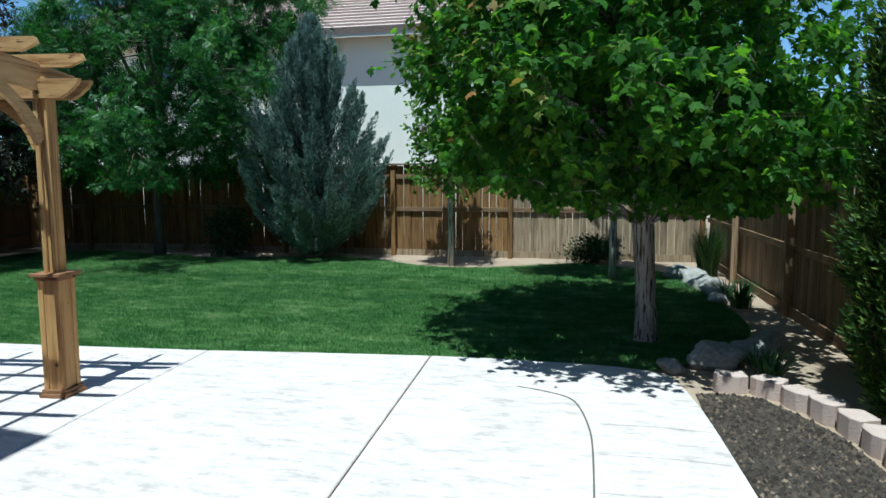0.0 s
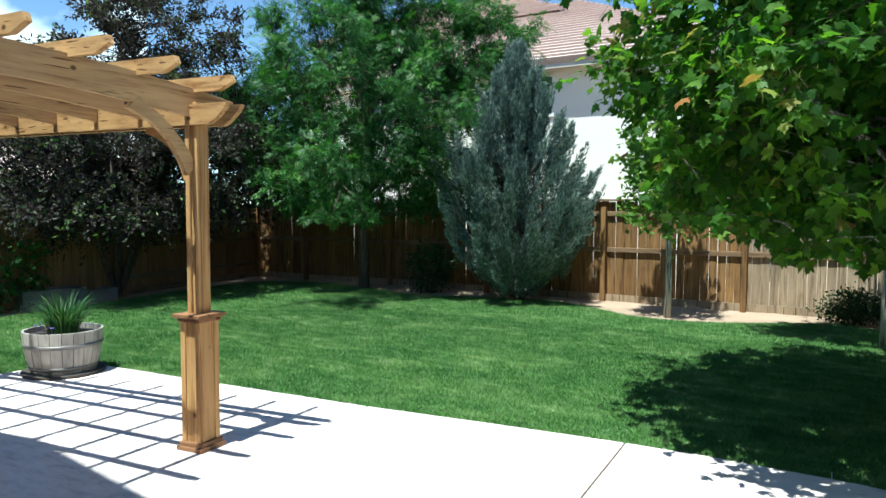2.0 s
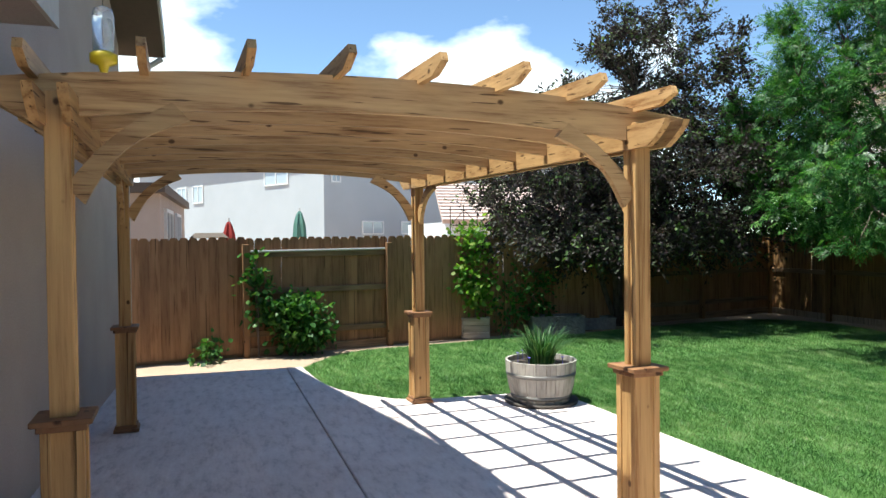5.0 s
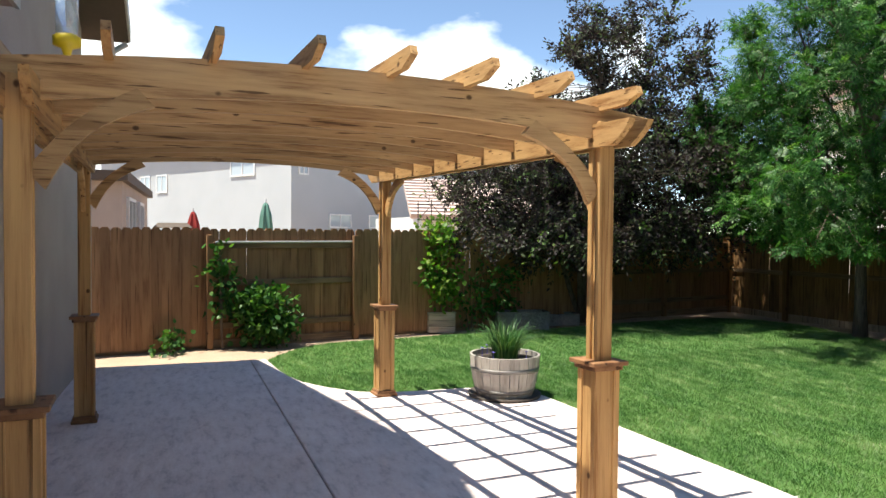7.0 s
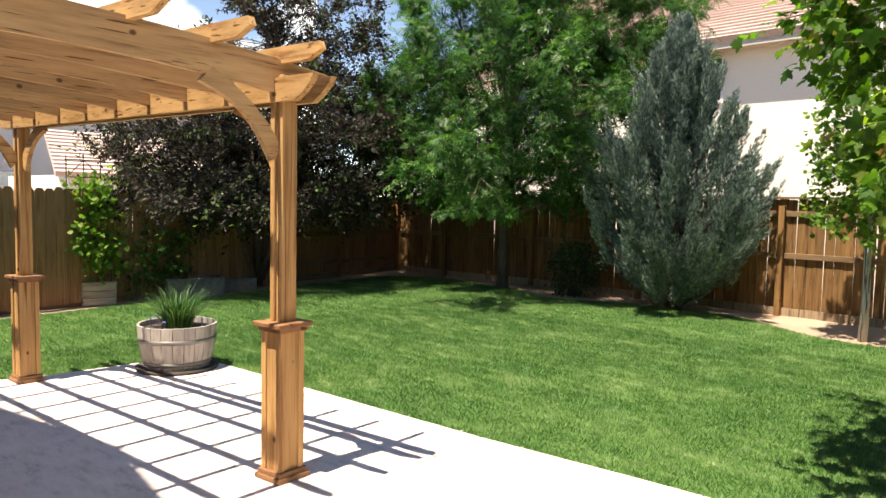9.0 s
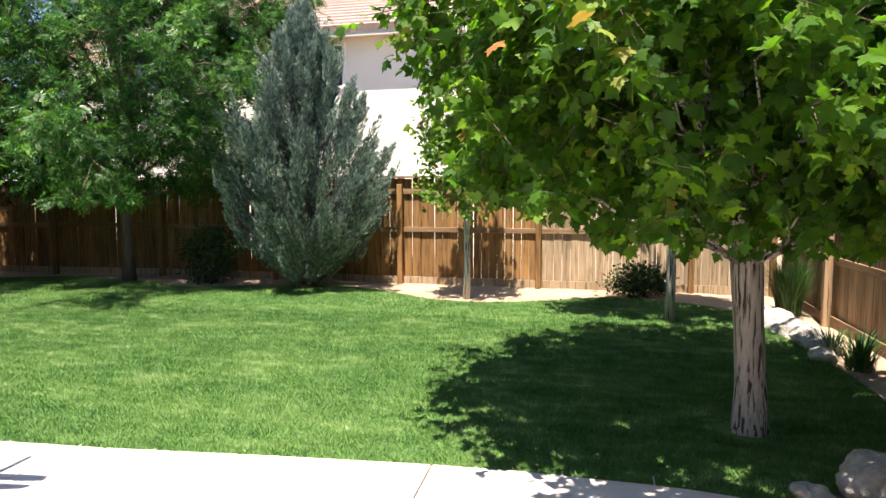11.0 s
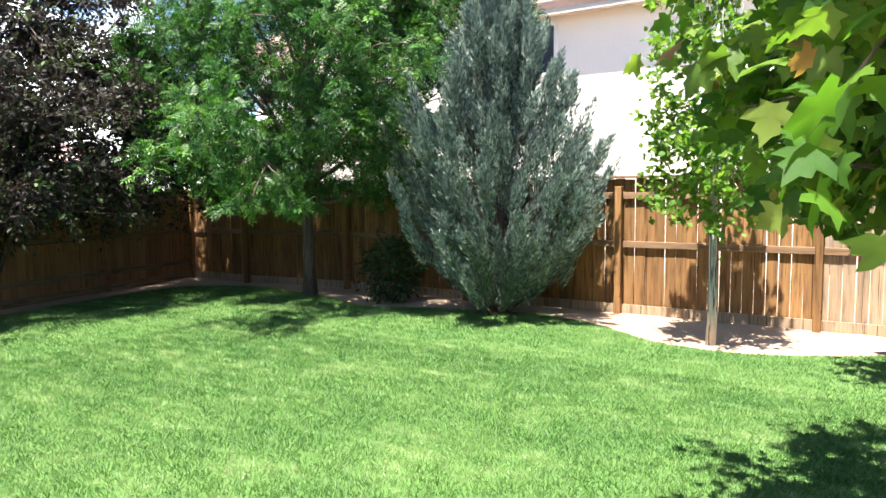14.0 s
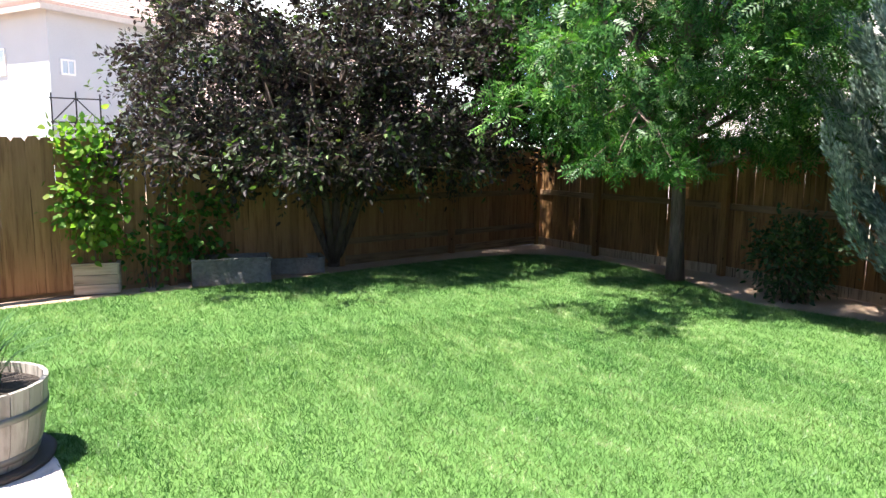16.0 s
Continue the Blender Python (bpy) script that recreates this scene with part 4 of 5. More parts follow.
def conifer(name, x, y, h, r, count, size, material, label, seed, fat=0.42, lean=0.9, tmpl=PLUME, rand=0.25):
    """An upright evergreen of feathery sprays, dense outside, dark inside."""
    rng = np.random.default_rng(seed)
    t = thing(name, x, y, 0, label, "tree")
    bm = bmesh.new()
    tube(bm, [(0, 0, -0.05), (0, 0, h * 0.4), (0, 0, h * 0.85)], [0.09, 0.06, 0.01], 7, 0.2)
    u = rng.random(count)
    z = h * (0.03 + 0.93 * u)
    prof = np.interp(u, [0, 0.08, 0.25, fat, 0.65, 0.85, 1.0], [0.45, 0.72, 0.95, 0.95, 0.7, 0.36, 0.06])
    a = rng.random(count) * 2 * math.pi
    lump = np.array([1 + 0.5 * noise.noise(Vector((math.cos(q) * 2.6, math.sin(q) * 2.6, w * 0.8 + seed))) for q, w in zip(a, z)])
    rad = r * prof * lump * (1 - rand * rng.random(count) ** 1.5)
    p = np.stack([rad * np.cos(a), rad * np.sin(a), z - size * 0.5], 1)
    out = np.stack([np.cos(a), np.sin(a), np.full(count, lean * 2.0)], 1) + rng.normal(size=(count, 3)) * 0.32
    up = rand_dirs(rng, count)
    for i in range(0, count, 9):
        if rad[i] > 0.15:
            tube(bm, [(0, 0, max(0.05, p[i, 2] - rad[i] * 0.8)), tuple(p[i] * 0.6 + np.array([0, 0, p[i, 2] * 0.25])), tuple(p[i])], [0.012, 0.008, 0.003], 4)
    part("trunk", bm, BARK_DARK, t, smooth=True)
    scatter("foliage", *tmpl, p, out, up, size * rng.uniform(0.55, 1.3, count), material, t)
    return t


def juniper(name, x, y, h, r, limbs, tufts, label, seed):
    """An evergreen of upswept limbs that fan into pointed sprays of fine scaly tufts."""
    rng = np.random.default_rng(seed)
    t = thing(name, x, y, 0, label, "tree")
    bm = bmesh.new()
    tube(bm, [(0, 0, -0.05), (0, 0, h * 0.4), (0, 0, h * 0.8)], [0.1, 0.06, 0.01], 7, 0.2)
    ps, outs = [], []
    for i in range(limbs):
        u = ((i + rng.random()) / limbs) ** 1.05
        a = i * 2.39996 + rng.normal() * 0.3
        prof = np.interp(u, [0, 0.1, 0.3, 0.45, 0.6, 0.8, 0.92, 1.0], [0.40, 0.64, 0.98, 0.98, 0.74, 0.38, 0.18, 0.02])
        lump = 1 + 0.7 * noise.noise(Vector((math.cos(a) * 1.9, math.sin(a) * 1.7, u * 4 + seed)))
        rad = r * prof * lump * (1 - 0.75 * (rng.random() < 0.38) * rng.random())
        flare = 0.95 - 0.75 * u
        d = np.array([math.cos(a) * flare, math.sin(a) * flare, 1.0]) + rng.normal(size=3) * 0.12
        d /= np.linalg.norm(d)
        tip = np.array([math.cos(a) * rad, math.sin(a) * rad, 0.1 + h * (0.06 + 0.9 * u)])
        L = rng.uniform(0.8, 1.35) * (1 - 0.3 * u)
        root = tip - d * L
        root[2] = max(root[2], 0.03)
        tube(bm, [(0, 0, max(0.0, root[2] - 0.5 * math.hypot(root[0], root[1]))), tuple(root * np.array([0.6, 0.6, 0.92])), tuple(root * 0.5 + tip * 0.5)], [0.013, 0.008, 0.002], 4)
        for j in range(9):
            k0 = 0.05 + 0.85 * (j + rng.random()) / 9
            start = root + (tip - root) * k0
            way = d + rand_dirs(rng, 1)[0] * 0.34 * (1.15 - 0.5 * k0)
            way[2] += 0.2
            way /= np.linalg.norm(way)
            ln = rng.uniform(0.3, 0.58) * (1.1 - 0.3 * k0)
            k = rng.random(tufts) ** 0.85
            w = 0.052 * (1 - k) ** 0.55 * np.clip(k * 6, 0.3, 1) + 0.008
            off = rand_dirs(rng, tufts)
            ps.append(start + way * ln * k[:, None] + off * w[:, None])
            outs.append(way * 1.2 + off * 0.38)
    part("trunk", bm, BARK_DARK, t, smooth=True)
    p, o = np.concatenate(ps), np.concatenate(outs)
    tuft = ([(0, 0, 0), (0.085, 0.4, 0.04), (0, 1, 0), (-0.085, 0.35, -0.04), (0.17, 0.8, 0.12), (0.02, 0.5, 0), (-0.16, 0.85, -0.12), (-0.02, 0.4, 0)], [(0, 1, 2, 3), (0, 5, 4, 1), (0, 3, 6, 7)])
    scatter("foliage", *tuft, p, o, rand_dirs(rng, len(p)), 0.085 * rng.uniform(0.5, 1.3, len(p)), JUNIPER, t)
    return t


juniper("blue_juniper", -5.92, 14.05, 4.6, 1.36, 270, 66, "large blue-green juniper with upright feathery sprays", 21)
conifer("arborvitae", 1.80, 6.12, 5.0, 0.44, 5200, 0.2, ARBOR, "tall narrow green arborvitae beside the block edging", 22, 0.5, 0.8, plume(11, 0.3))


rng = np.random.default_rng(27)
cl = crown_points(rng, 170, (0, 0, 2.9), (1.6, 2.6, 1.3), 0.3, 1.3)
wood = wood_frame(rng, [(0, 0, -0.09), (0, 0, 0.8), (0.05, 0, 1.6), (0.1, 0, 3.6)], [0.1, 0.08, 0.06, 0.015], cl, 0.3, 0.03)
tree("plum_tree", 4.4, 12.0, wood, cl, OVAL, (5, 9, 0.45), 0.1, CHERRY_LEAF, BARK_DARK, "dark purple-leaved tree beyond the weathered fence", 28, 0.4, 0.4, 0.3)


def bush(name, x, y, centre, radii, n, per, leaf, size, material, label, seed, category="bush", stems=10, z=0.0, spread=0.1, face=None):
    rng = np.random.default_rng(seed)
    t = thing(name, x, y, z, label, category)
    cl = crown_points(rng, n, centre, radii, 0.35, 0.04)
    bm = bmesh.new()
    for i in range(stems):
        c = cl[i % len(cl)]
        tube(bm, [(0.15 * c[0], 0.15 * c[1], -0.03), tuple(c * np.array([0.5, 0.5, 0.6])), tuple(c)], [0.009, 0.007, 0.003], 5)
    part("stems", bm, BARK_DARK, t)
    p, out, up = leaves_on(rng, cl, per, spread, 0.2, 0.45, centre)
    scatter("foliage", *leaf, p, out, up, size * rng.uniform(0.6, 1.3, len(p)), material, t)
    return t


bush("rose_bush", -7.92, 14.2, (0, 0, 0.5), (0.46, 0.42, 0.48), 70, 22, OVAL, 0.08, BUSH_LEAF, "dark green rose bush before the fence", 31)
bush("low_shrub", -0.45, 14.4, (0, 0, 0.22), (0.42, 0.3, 0.22), 80, 30, OVAL, 0.06, BUSH_LEAF, "low dark evergreen shrub at the fence foot", 32, "bush", 4)
bush("fence_vine", left_x(4.1) + 0.22, 4.1, (0.0, 0.12, 0.45), (0.18, 0.42, 0.45), 85, 17, ROUND, 0.085, VINE_LEAF, "leafy green vine sprawling over the fence panel", 33, "vine")
bush("fence_vine", left_x(3.6) + 0.12, 3.6, (0, 0.02, 1.0), (0.1, 0.12, 0.6), 26, 12, ROUND, 0.09, VINE_LEAF, "climbing vine stem with broad leaves on the fence post", 34, "vine", 4)
bush("weed", left_x(2.9) + 0.25, 2.9, (0, 0, 0.12), (0.11, 0.14, 0.13), 12, 10, ROUND, 0.085, VINE_LEAF, "small leafy weed at the foot of the fence", 35, "weed", 5)
bush("trellis_vine", -12.05, 7.25, (0, -0.05, 1.15), (0.22, 0.27, 0.78), 95, 18, ROUND, 0.08, ASPEN_LEAF, "bright green climbing vine growing out of the planter box", 36, "vine", 8)
bush("shaded_vine", -12.2, 8.35, (0, 0, 0.75), (0.22, 0.5, 0.6), 40, 16, ROUND, 0.08, VINE_LEAF, "dark climbing vine in the shade by the fence", 37, "vine", 6)
bush("shaded_vine", -12.1, 7.85, (0, 0, 0.5), (0.2, 0.3, 0.5), 22, 14, ROUND, 0.07, VINE_LEAF, "dark climbing vine in the shade by the fence", 38, "vine", 6)


def strap_plant(name, x, y, z, n, h, width, spread, material, label, seed, category="plant"):
    """A clump of long arching blades."""
    rng = np.random.default_rng(seed)
    verts, faces = [], []
    for i in range(n):
        a = rng.random() * 2 * math.pi
        r0 = spread * 0.35 * math.sqrt(rng.random())
        L, bend = h * rng.uniform(0.6, 1.15), rng.uniform(0.15, 1.0)
        w = width * rng.uniform(0.7, 1.2)
        d, s = np.array([math.cos(a), math.sin(a)]), np.array([-math.sin(a), math.cos(a)])
        k = len(verts)
        for j in range(5):
            t = j / 4
            out = r0 + spread * bend * t * t
            zz = L * (t - 0.38 * bend * t * t * t)
            c = d * out
            ww = w * (1 - t) ** 0.6 * 0.5
            verts += [(*(c - s * ww), zz), (*(c + s * ww), zz)]
        for j in range(4):
            q = k + 2 * j
            faces.append((q, q + 1, q + 3, q + 2))
    t = thing(name, x, y, z, label, category)
    big_mesh("foliage", np.array(verts), np.array(faces), material, t)
    return t


strap_plant("ornamental_grass", 1.42, 13.2, 0, 620, 0.95, 0.013, 0.46, REED, "tall clump of ornamental grass by the fence", 41)
strap_plant("daylily", 1.42, 10.35, 0, 130, 0.42, 0.02, 0.36, REED, "clump of daylily leaves in the dirt bed", 42)
strap_plant("daylily", 1.36, 11.0, 0, 70, 0.32, 0.018, 0.26, REED, "clump of daylily leaves in the dirt bed", 43)
strap_plant("daylily", 1.05, 7.15, 0, 70, 0.3, 0.02, 0.3, REED, "small clump of daylily leaves behind the block edging", 44)
strap_plant("daylily", 1.05, 7.55, 0, 40, 0.22, 0.018, 0.22, REED, "small clump of daylily leaves behind the block edging", 45)

# ---- barrel planter ----
BX, BY = -7.38, 6.33
barrel = thing("barrel_planter", BX, BY, 0.012, "grey weathered half barrel planter with metal hoops on the patio corner", "planter")
STAVES = 22
for k in range(STAVES):
    a0, a1 = 2 * math.pi * (k + 0.03) / STAVES, 2 * math.pi * (k + 0.97) / STAVES
    bm = bmesh.new()
    rows = []
    for z, r in ((0.02, 0.297), (0.15, 0.337), (0.30, 0.362), (0.445, 0.374)):
        rows.append([bm.verts.new((q * math.cos(a), q * math.sin(a), z)) for q, a in ((r, a0), (r, a1), (r - 0.024, a1), (r - 0.024, a0))])
    for p, q in zip(rows, rows[1:]):
        for i in range(4):
            j = (i + 1) % 4
            bm.faces.new((p[i], p[j], q[j], q[i]))
    bm.faces.new(rows[0][::-1])
    bm.faces.new(rows[-1])
    part("stave", bm, BARREL_WOOD, barrel)
for z0, z1, r0, r1 in ((0.06, 0.10, 0.314, 0.326), (0.285, 0.325, 0.363, 0.369)):
    bm = bmesh.new()
    lathe(bm, [(r0 - 0.01, z0), (r0, z0), (r1, z1), (r1 - 0.01, z1)], 44)
    part("hoop", bm, plain("dull_hoop", (0.24, 0.225, 0.21), 0.5, 0.5), barrel, "dull grey metal hoop", True)
bm = bmesh.new()
lathe(bm, [(0.27, 0.03), (0.345, 0.39), (0.2, 0.405), (0.02, 0.41)], 24)
part("soil", bm, MULCH, barrel)
bm = bmesh.new()
lathe(bm, [(0.34, 0.0), (0.38, 0.0), (0.39, 0.03), (0.35, 0.03), (0.29, 0.02)], 32)
part("saucer", bm, plain("dark_saucer", (0.07, 0.055, 0.045), 0.7), barrel, "dark saucer under the barrel", True)
strap_plant("iris_plant", BX, BY, 0.41, 260, 0.45, 0.015, 0.42, REED, "spiky green iris leaves growing in the barrel", 46)
bm = bmesh.new()
for q in range(6):
    b = q * 1.05
    e = Vector((0.026 * math.cos(b), 0.026 * math.sin(b), 0.012))
    w = Vector((-math.sin(b), math.cos(b), 0)) * 0.011
    bm.faces.new([bm.verts.new(v) for v in (Vector((0, 0, 0)), e / 2 + w, e, e / 2 - w)])
tube(bm, [(0, 0, -0.09), (0, 0, 0)], [0.004, 0.003], 5)
flower = part("flower", bm, FLOWER)
flower.location = (BX - 0.14, BY - 0.2, 0.5)
tagged(flower, "small violet flower at the barrel rim", "flower", "flowers in the barrel")
for dx, dy, dz in ((-0.24, -0.1, 0.505), (0.15, -0.2, 0.495), (0.23, 0.14, 0.5)):
    copy_thing(flower, pose(BX + dx, BY + dy, dz))


# ---- planter boxes ----
def planter_box(name, x, y, turn, lx, ly, h, label, boards=3, mat=None):
    t = thing(name, x, y, -0.01, label, "planter")
    t.rotation_euler = (0, 0, radians(turn))
    bh = h / boards
    for side in range(4):
        for k in range(boards):
            bm = bmesh.new()
            if side % 2 == 0:
                yy = ly / 2 * (1 if side == 0 else -1)
                block(bm, -lx / 2, lx / 2, yy - 0.012, yy + 0.012, k * bh + 0.002, (k + 1) * bh - 0.003)
            else:
                xx = lx / 2 * (1 if side == 1 else -1)
                block(bm, xx - 0.0145, xx + 0.0145, -ly / 2 + 0.013, ly / 2 - 0.013, k * bh + 0.002, (k + 1) * bh - 0.003)
            soften(bm, 0.003)
            part("board", bm, mat or GREYED_V, t)
    bm = bmesh.new()
    block(bm, -lx / 2 + 0.016, lx / 2 - 0.016, -ly / 2 + 0.014, ly / 2 - 0.014, 0.01, h - 0.05)
    part("soil", bm, MULCH, t)
    bm = bmesh.new()
    for sx in (-1, 1):
        block(bm, sx * lx / 2 - 0.02, sx * lx / 2 + 0.02, -ly / 2 - 0.02, ly / 2 + 0.02, h, h + 0.02)
    for sy in (-1, 1):
        block(bm, -lx / 2 + 0.022, lx / 2 - 0.022, sy * ly / 2 - 0.02, sy * ly / 2 + 0.02, h, h + 0.02)
    part("rim", bm, mat or GREYED_V, t)
    return t


planter_box("planter_box", -12.12, 7.27, 80, 0.46, 0.4, 0.34, "weathered wooden planter box on the dirt strip", 3, woody("pale_board", (0.26, 0.21, 0.17), (0.52, 0.44, 0.36), (0.6, 6, 6), 0.85, 3.0))
planter_box("stone_planter", -11.98, 8.78, 78, 0.92, 0.42, 0.31, "low grey stone planter trough under the purple tree", 1, SHADE_STONE)
planter_box("stone_planter", -12.35, 9.75, 78, 0.7, 0.4, 0.2, "low grey stone planter trough under the purple tree", 1, SHADE_STONE)

# iron trellis behind the vine
tre = thing("trellis", -12.3, 7.16, 0, "dark iron garden trellis with crossed top bars", "trellis")
for y in (-0.25, 0.0, 0.25):
    bm = bmesh.new()
    tube(bm, [(0, y, -0.02), (0, y, 2.28 if y else 2.3)], [0.009, 0.009], 6)
    part("upright", bm, IRON, tre)
for z in (2.22, 1.95, 1.5, 1.0):
    bm = bmesh.new()
    tube(bm, [(0.01, -0.27, z), (0.01, 0.27, z)], [0.008, 0.008], 6)
    part("crossbar", bm, IRON, tre)
for s in (-1, 1):
    bm = bmesh.new()
    tube(bm, [(0.02, s * 0.25, 1.95), (0.02, 0, 2.22)], [0.007, 0.007], 6)
    part("diagonal", bm, IRON, tre)


# ---- stones and blocks ----
def boulder(x, y, z, sx, sy, sz, seed):
    bm = bmesh.new()
    bmesh.ops.create_icosphere(bm, subdivisions=4, radius=1)
    for v in bm.verts:
        d = v.co.copy()
        k = 1 + 0.42 * noise.noise(d * 1.2 + Vector((seed, 0, 0))) + 0.16 * abs(noise.noise(d * 2.8 + Vector((0, seed, 0)))) + 0.05 * noise.noise(d * 8.0 + Vector((seed, seed, 0)))
        c = d * k
        c.z = max(c.z, -0.55)
        v.co = Vector((c.x * sx, c.y * sy, c.z * sz))
    ob = part("boulder", bm, STONE, smooth=True)
    ob.location = (x, y, z)
    ob.rotation_euler = (0, 0, seed * 1.7)
    return tagged(ob, "rounded grey granite boulder edging the lawn", "boulder", "boulders along the lawn edge")


for i, (x, y, s) in enumerate([(0.3, 7.3, 0.1), (0.72, 7.58, 0.21), (1.08, 7.82, 0.19), (1.33, 8.38, 0.15), (0.95, 12.75, 0.2), (1.12, 12.35, 0.2), (1.18, 11.9, 0.17), (1.25, 11.45, 0.19), (1.3, 11.05, 0.14), (1.2, 10.72, 0.12)]):
    boulder(x, y, 0.4 * s * 0.6, s * 1.15, s * 0.9, s * 0.72, i + 1.3)

bm = bmesh.new()
bed = [(0.42, 6.68), (0.68, 6.72), (0.9, 6.66), (1.03, 6.43), (1.15, 6.18), (1.24, 5.95), (1.29, 5.6), (1.34, 5.1), (1.36, 4.0), (1.36, 1.0), (0.58, 1.0), (0.56, 3.0), (0.53, 4.9), (0.49, 5.52), (0.43, 6.34)]
prism(bm, bed, -0.08, -0.01)
bmesh.ops.triangulate(bm, faces=bm.faces[:])
part_bed = part("soil_bed", bm, MULCH)
tagged(part_bed, "dark bare soil bed beside the patio", "soil bed", kind="structure")
rng = np.random.default_rng(51)
xs, ys = rng.uniform(0.4, 1.4, 14000), rng.uniform(3.0, 6.8, 14000)
ok = inside(xs, ys, bed)
xs, ys = xs[ok], ys[ok]
pp = np.stack([xs, ys, np.full(len(xs), -0.008)], 1)
CLOD = ([(0.5, 0, 0), (0, 0.6, 0), (-0.5, 0.1, 0), (0, -0.5, 0), (0.05, 0, 0.55)], [(0, 1, 4), (1, 2, 4), (2, 3, 4), (3, 0, 4)])
upz = np.tile(np.array([[0.0, 0, 1]]), (len(pp), 1)) + rng.normal(size=(len(pp), 3)) * 0.1
od = rand_dirs(rng, len(pp)) * np.array([1, 1, 0.05])
CHIPS = leafy("soil_and_bark_chips", [(0.0, (0.03, 0.024, 0.02)), (0.65, (0.07, 0.054, 0.044)), (0.92, (0.12, 0.085, 0.062)), (1.0, (0.24, 0.175, 0.125))], 0.9, 0.0, (1, 1, 1), 0.0, 0.1)
clods = scatter("soil_clods", *CLOD, pp, od, upz, 0.007 + 0.034 * rng.random(len(pp)) ** 3, CHIPS)
tagged(clods, "loose dark soil clods and wood chips", "soil", kind="stuff")

edging = thing("block_edging", 0.9, 6.3, 0, "curved edging of pink split-face concrete blocks round the soil bed", "edging", kind="structure")
line = smooth_line([(0.42, 6.80), (0.68, 6.86), (0.95, 6.78), (1.14, 6.52), (1.26, 6.25), (1.35, 5.97), (1.40, 5.62), (1.43, 5.2), (1.45, 4.6), (1.45, 3.9), (1.45, 3.2)], 12)
acc, last = 0.0, line[0]
spots = []
for p in line[1:]:
    acc += math.dist(p, last)
    if acc >= 0.27:
        spots.append((p, math.atan2(p[1] - last[1], p[0] - last[0])))
        acc = 0.0
    last = p
bm = bmesh.new()
prof = [(-0.13, -0.05), (-0.06, -0.085), (0.06, -0.085), (0.13, -0.05), (0.1, 0.1), (-0.1, 0.1)]
prism(bm, prof, -0.03, 0.125)
soften(bm, 0.006)
me = bpy.data.meshes.new("block")
bmesh.ops.recalc_face_normals(bm, faces=bm.faces[:])
bm.to_mesh(me)
bm.free()
rr = random.Random(4)
for p, a in spots:
    ob = link("block", me, PAVER, edging)
    ob.matrix_local = Matrix.Translation((p[0] - 0.9, p[1] - 6.3, rr.uniform(-0.008, 0.008))) @ Matrix.Rotation(a + rr.uniform(-0.05, 0.05), 4, "Z")

# ---- bird feeder ----
fe = thing("hummingbird_feeder", -3.88, 2.74, 2.45, "clear bottle hummingbird feeder with yellow base hanging from the eave", "bird feeder")
bm = bmesh.new()
lathe(bm, [(0.03, 0.09), (0.056, 0.1), (0.058, 0.27), (0.05, 0.305), (0.02, 0.32)], 20)
part("bottle", bm, BOTTLE, fe, "clear plastic bottle", True)
bm = bmesh.new()
lathe(bm, [(0.02, 0.0), (0.028, 0.03), (0.07, 0.045), (0.072, 0.085), (0.045, 0.1)], 20)
part("base", bm, YELLOW, fe, "yellow plastic base", True)
bm = bmesh.new()
tube(bm, [(0, 0, 0.31), (0, 0, 0.50), (0.0, -0.38, 0.52)], [0.0025, 0.0025, 0.0025], 5)
part("wire", bm, IRON, fe)
fe.scale = (0.74, 0.74, 0.84)


# ---- neighbouring houses ----
def window_unit(parent, x, y, z, w, h, axis, glass=None):
    """A framed pane on a wall; axis 'y' faces -y, 'x' faces +x."""
    def at(a, d, b):
        return {"y": (x + a, y - d, z + b), "-y": (x + a, y + d, z + b), "x": (x + d, y + a, z + b)}[axis]
    bm = bmesh.new()
    for a0, a1, b0, b1 in ((-w / 2 - 0.07, w / 2 + 0.07, -0.07, 0), (-w / 2 - 0.07, w / 2 + 0.07, h, h + 0.07), (-w / 2 - 0.07, -w / 2, 0, h), (w / 2, w / 2 + 0.07, 0, h), (-0.025, 0.025, 0, h)):
        hexa(bm, [at(a0, 0, b0), at(a1, 0, b0), at(a1, 0.06, b0), at(a0, 0.06, b0), at(a0, 0, b1), at(a1, 0, b1), at(a1, 0.06, b1), at(a0, 0.06, b1)])
    win = part("window", bm, WHITE_PAINT, parent, "white framed window")
    bm = bmesh.new()
    hexa(bm, [at(-w / 2, -0.01, 0), at(w / 2, -0.01, 0), at(w / 2, 0.03, 0), at(-w / 2, 0.03, 0), at(-w / 2, -0.01, h), at(w / 2, -0.01, h), at(w / 2, 0.03, h), at(-w / 2, 0.03, h)])
    part("pane", bm, glass or WINDOW_GLASS, win, "glass pane coloured pale like reflected sky" if glass else "dark glass pane")


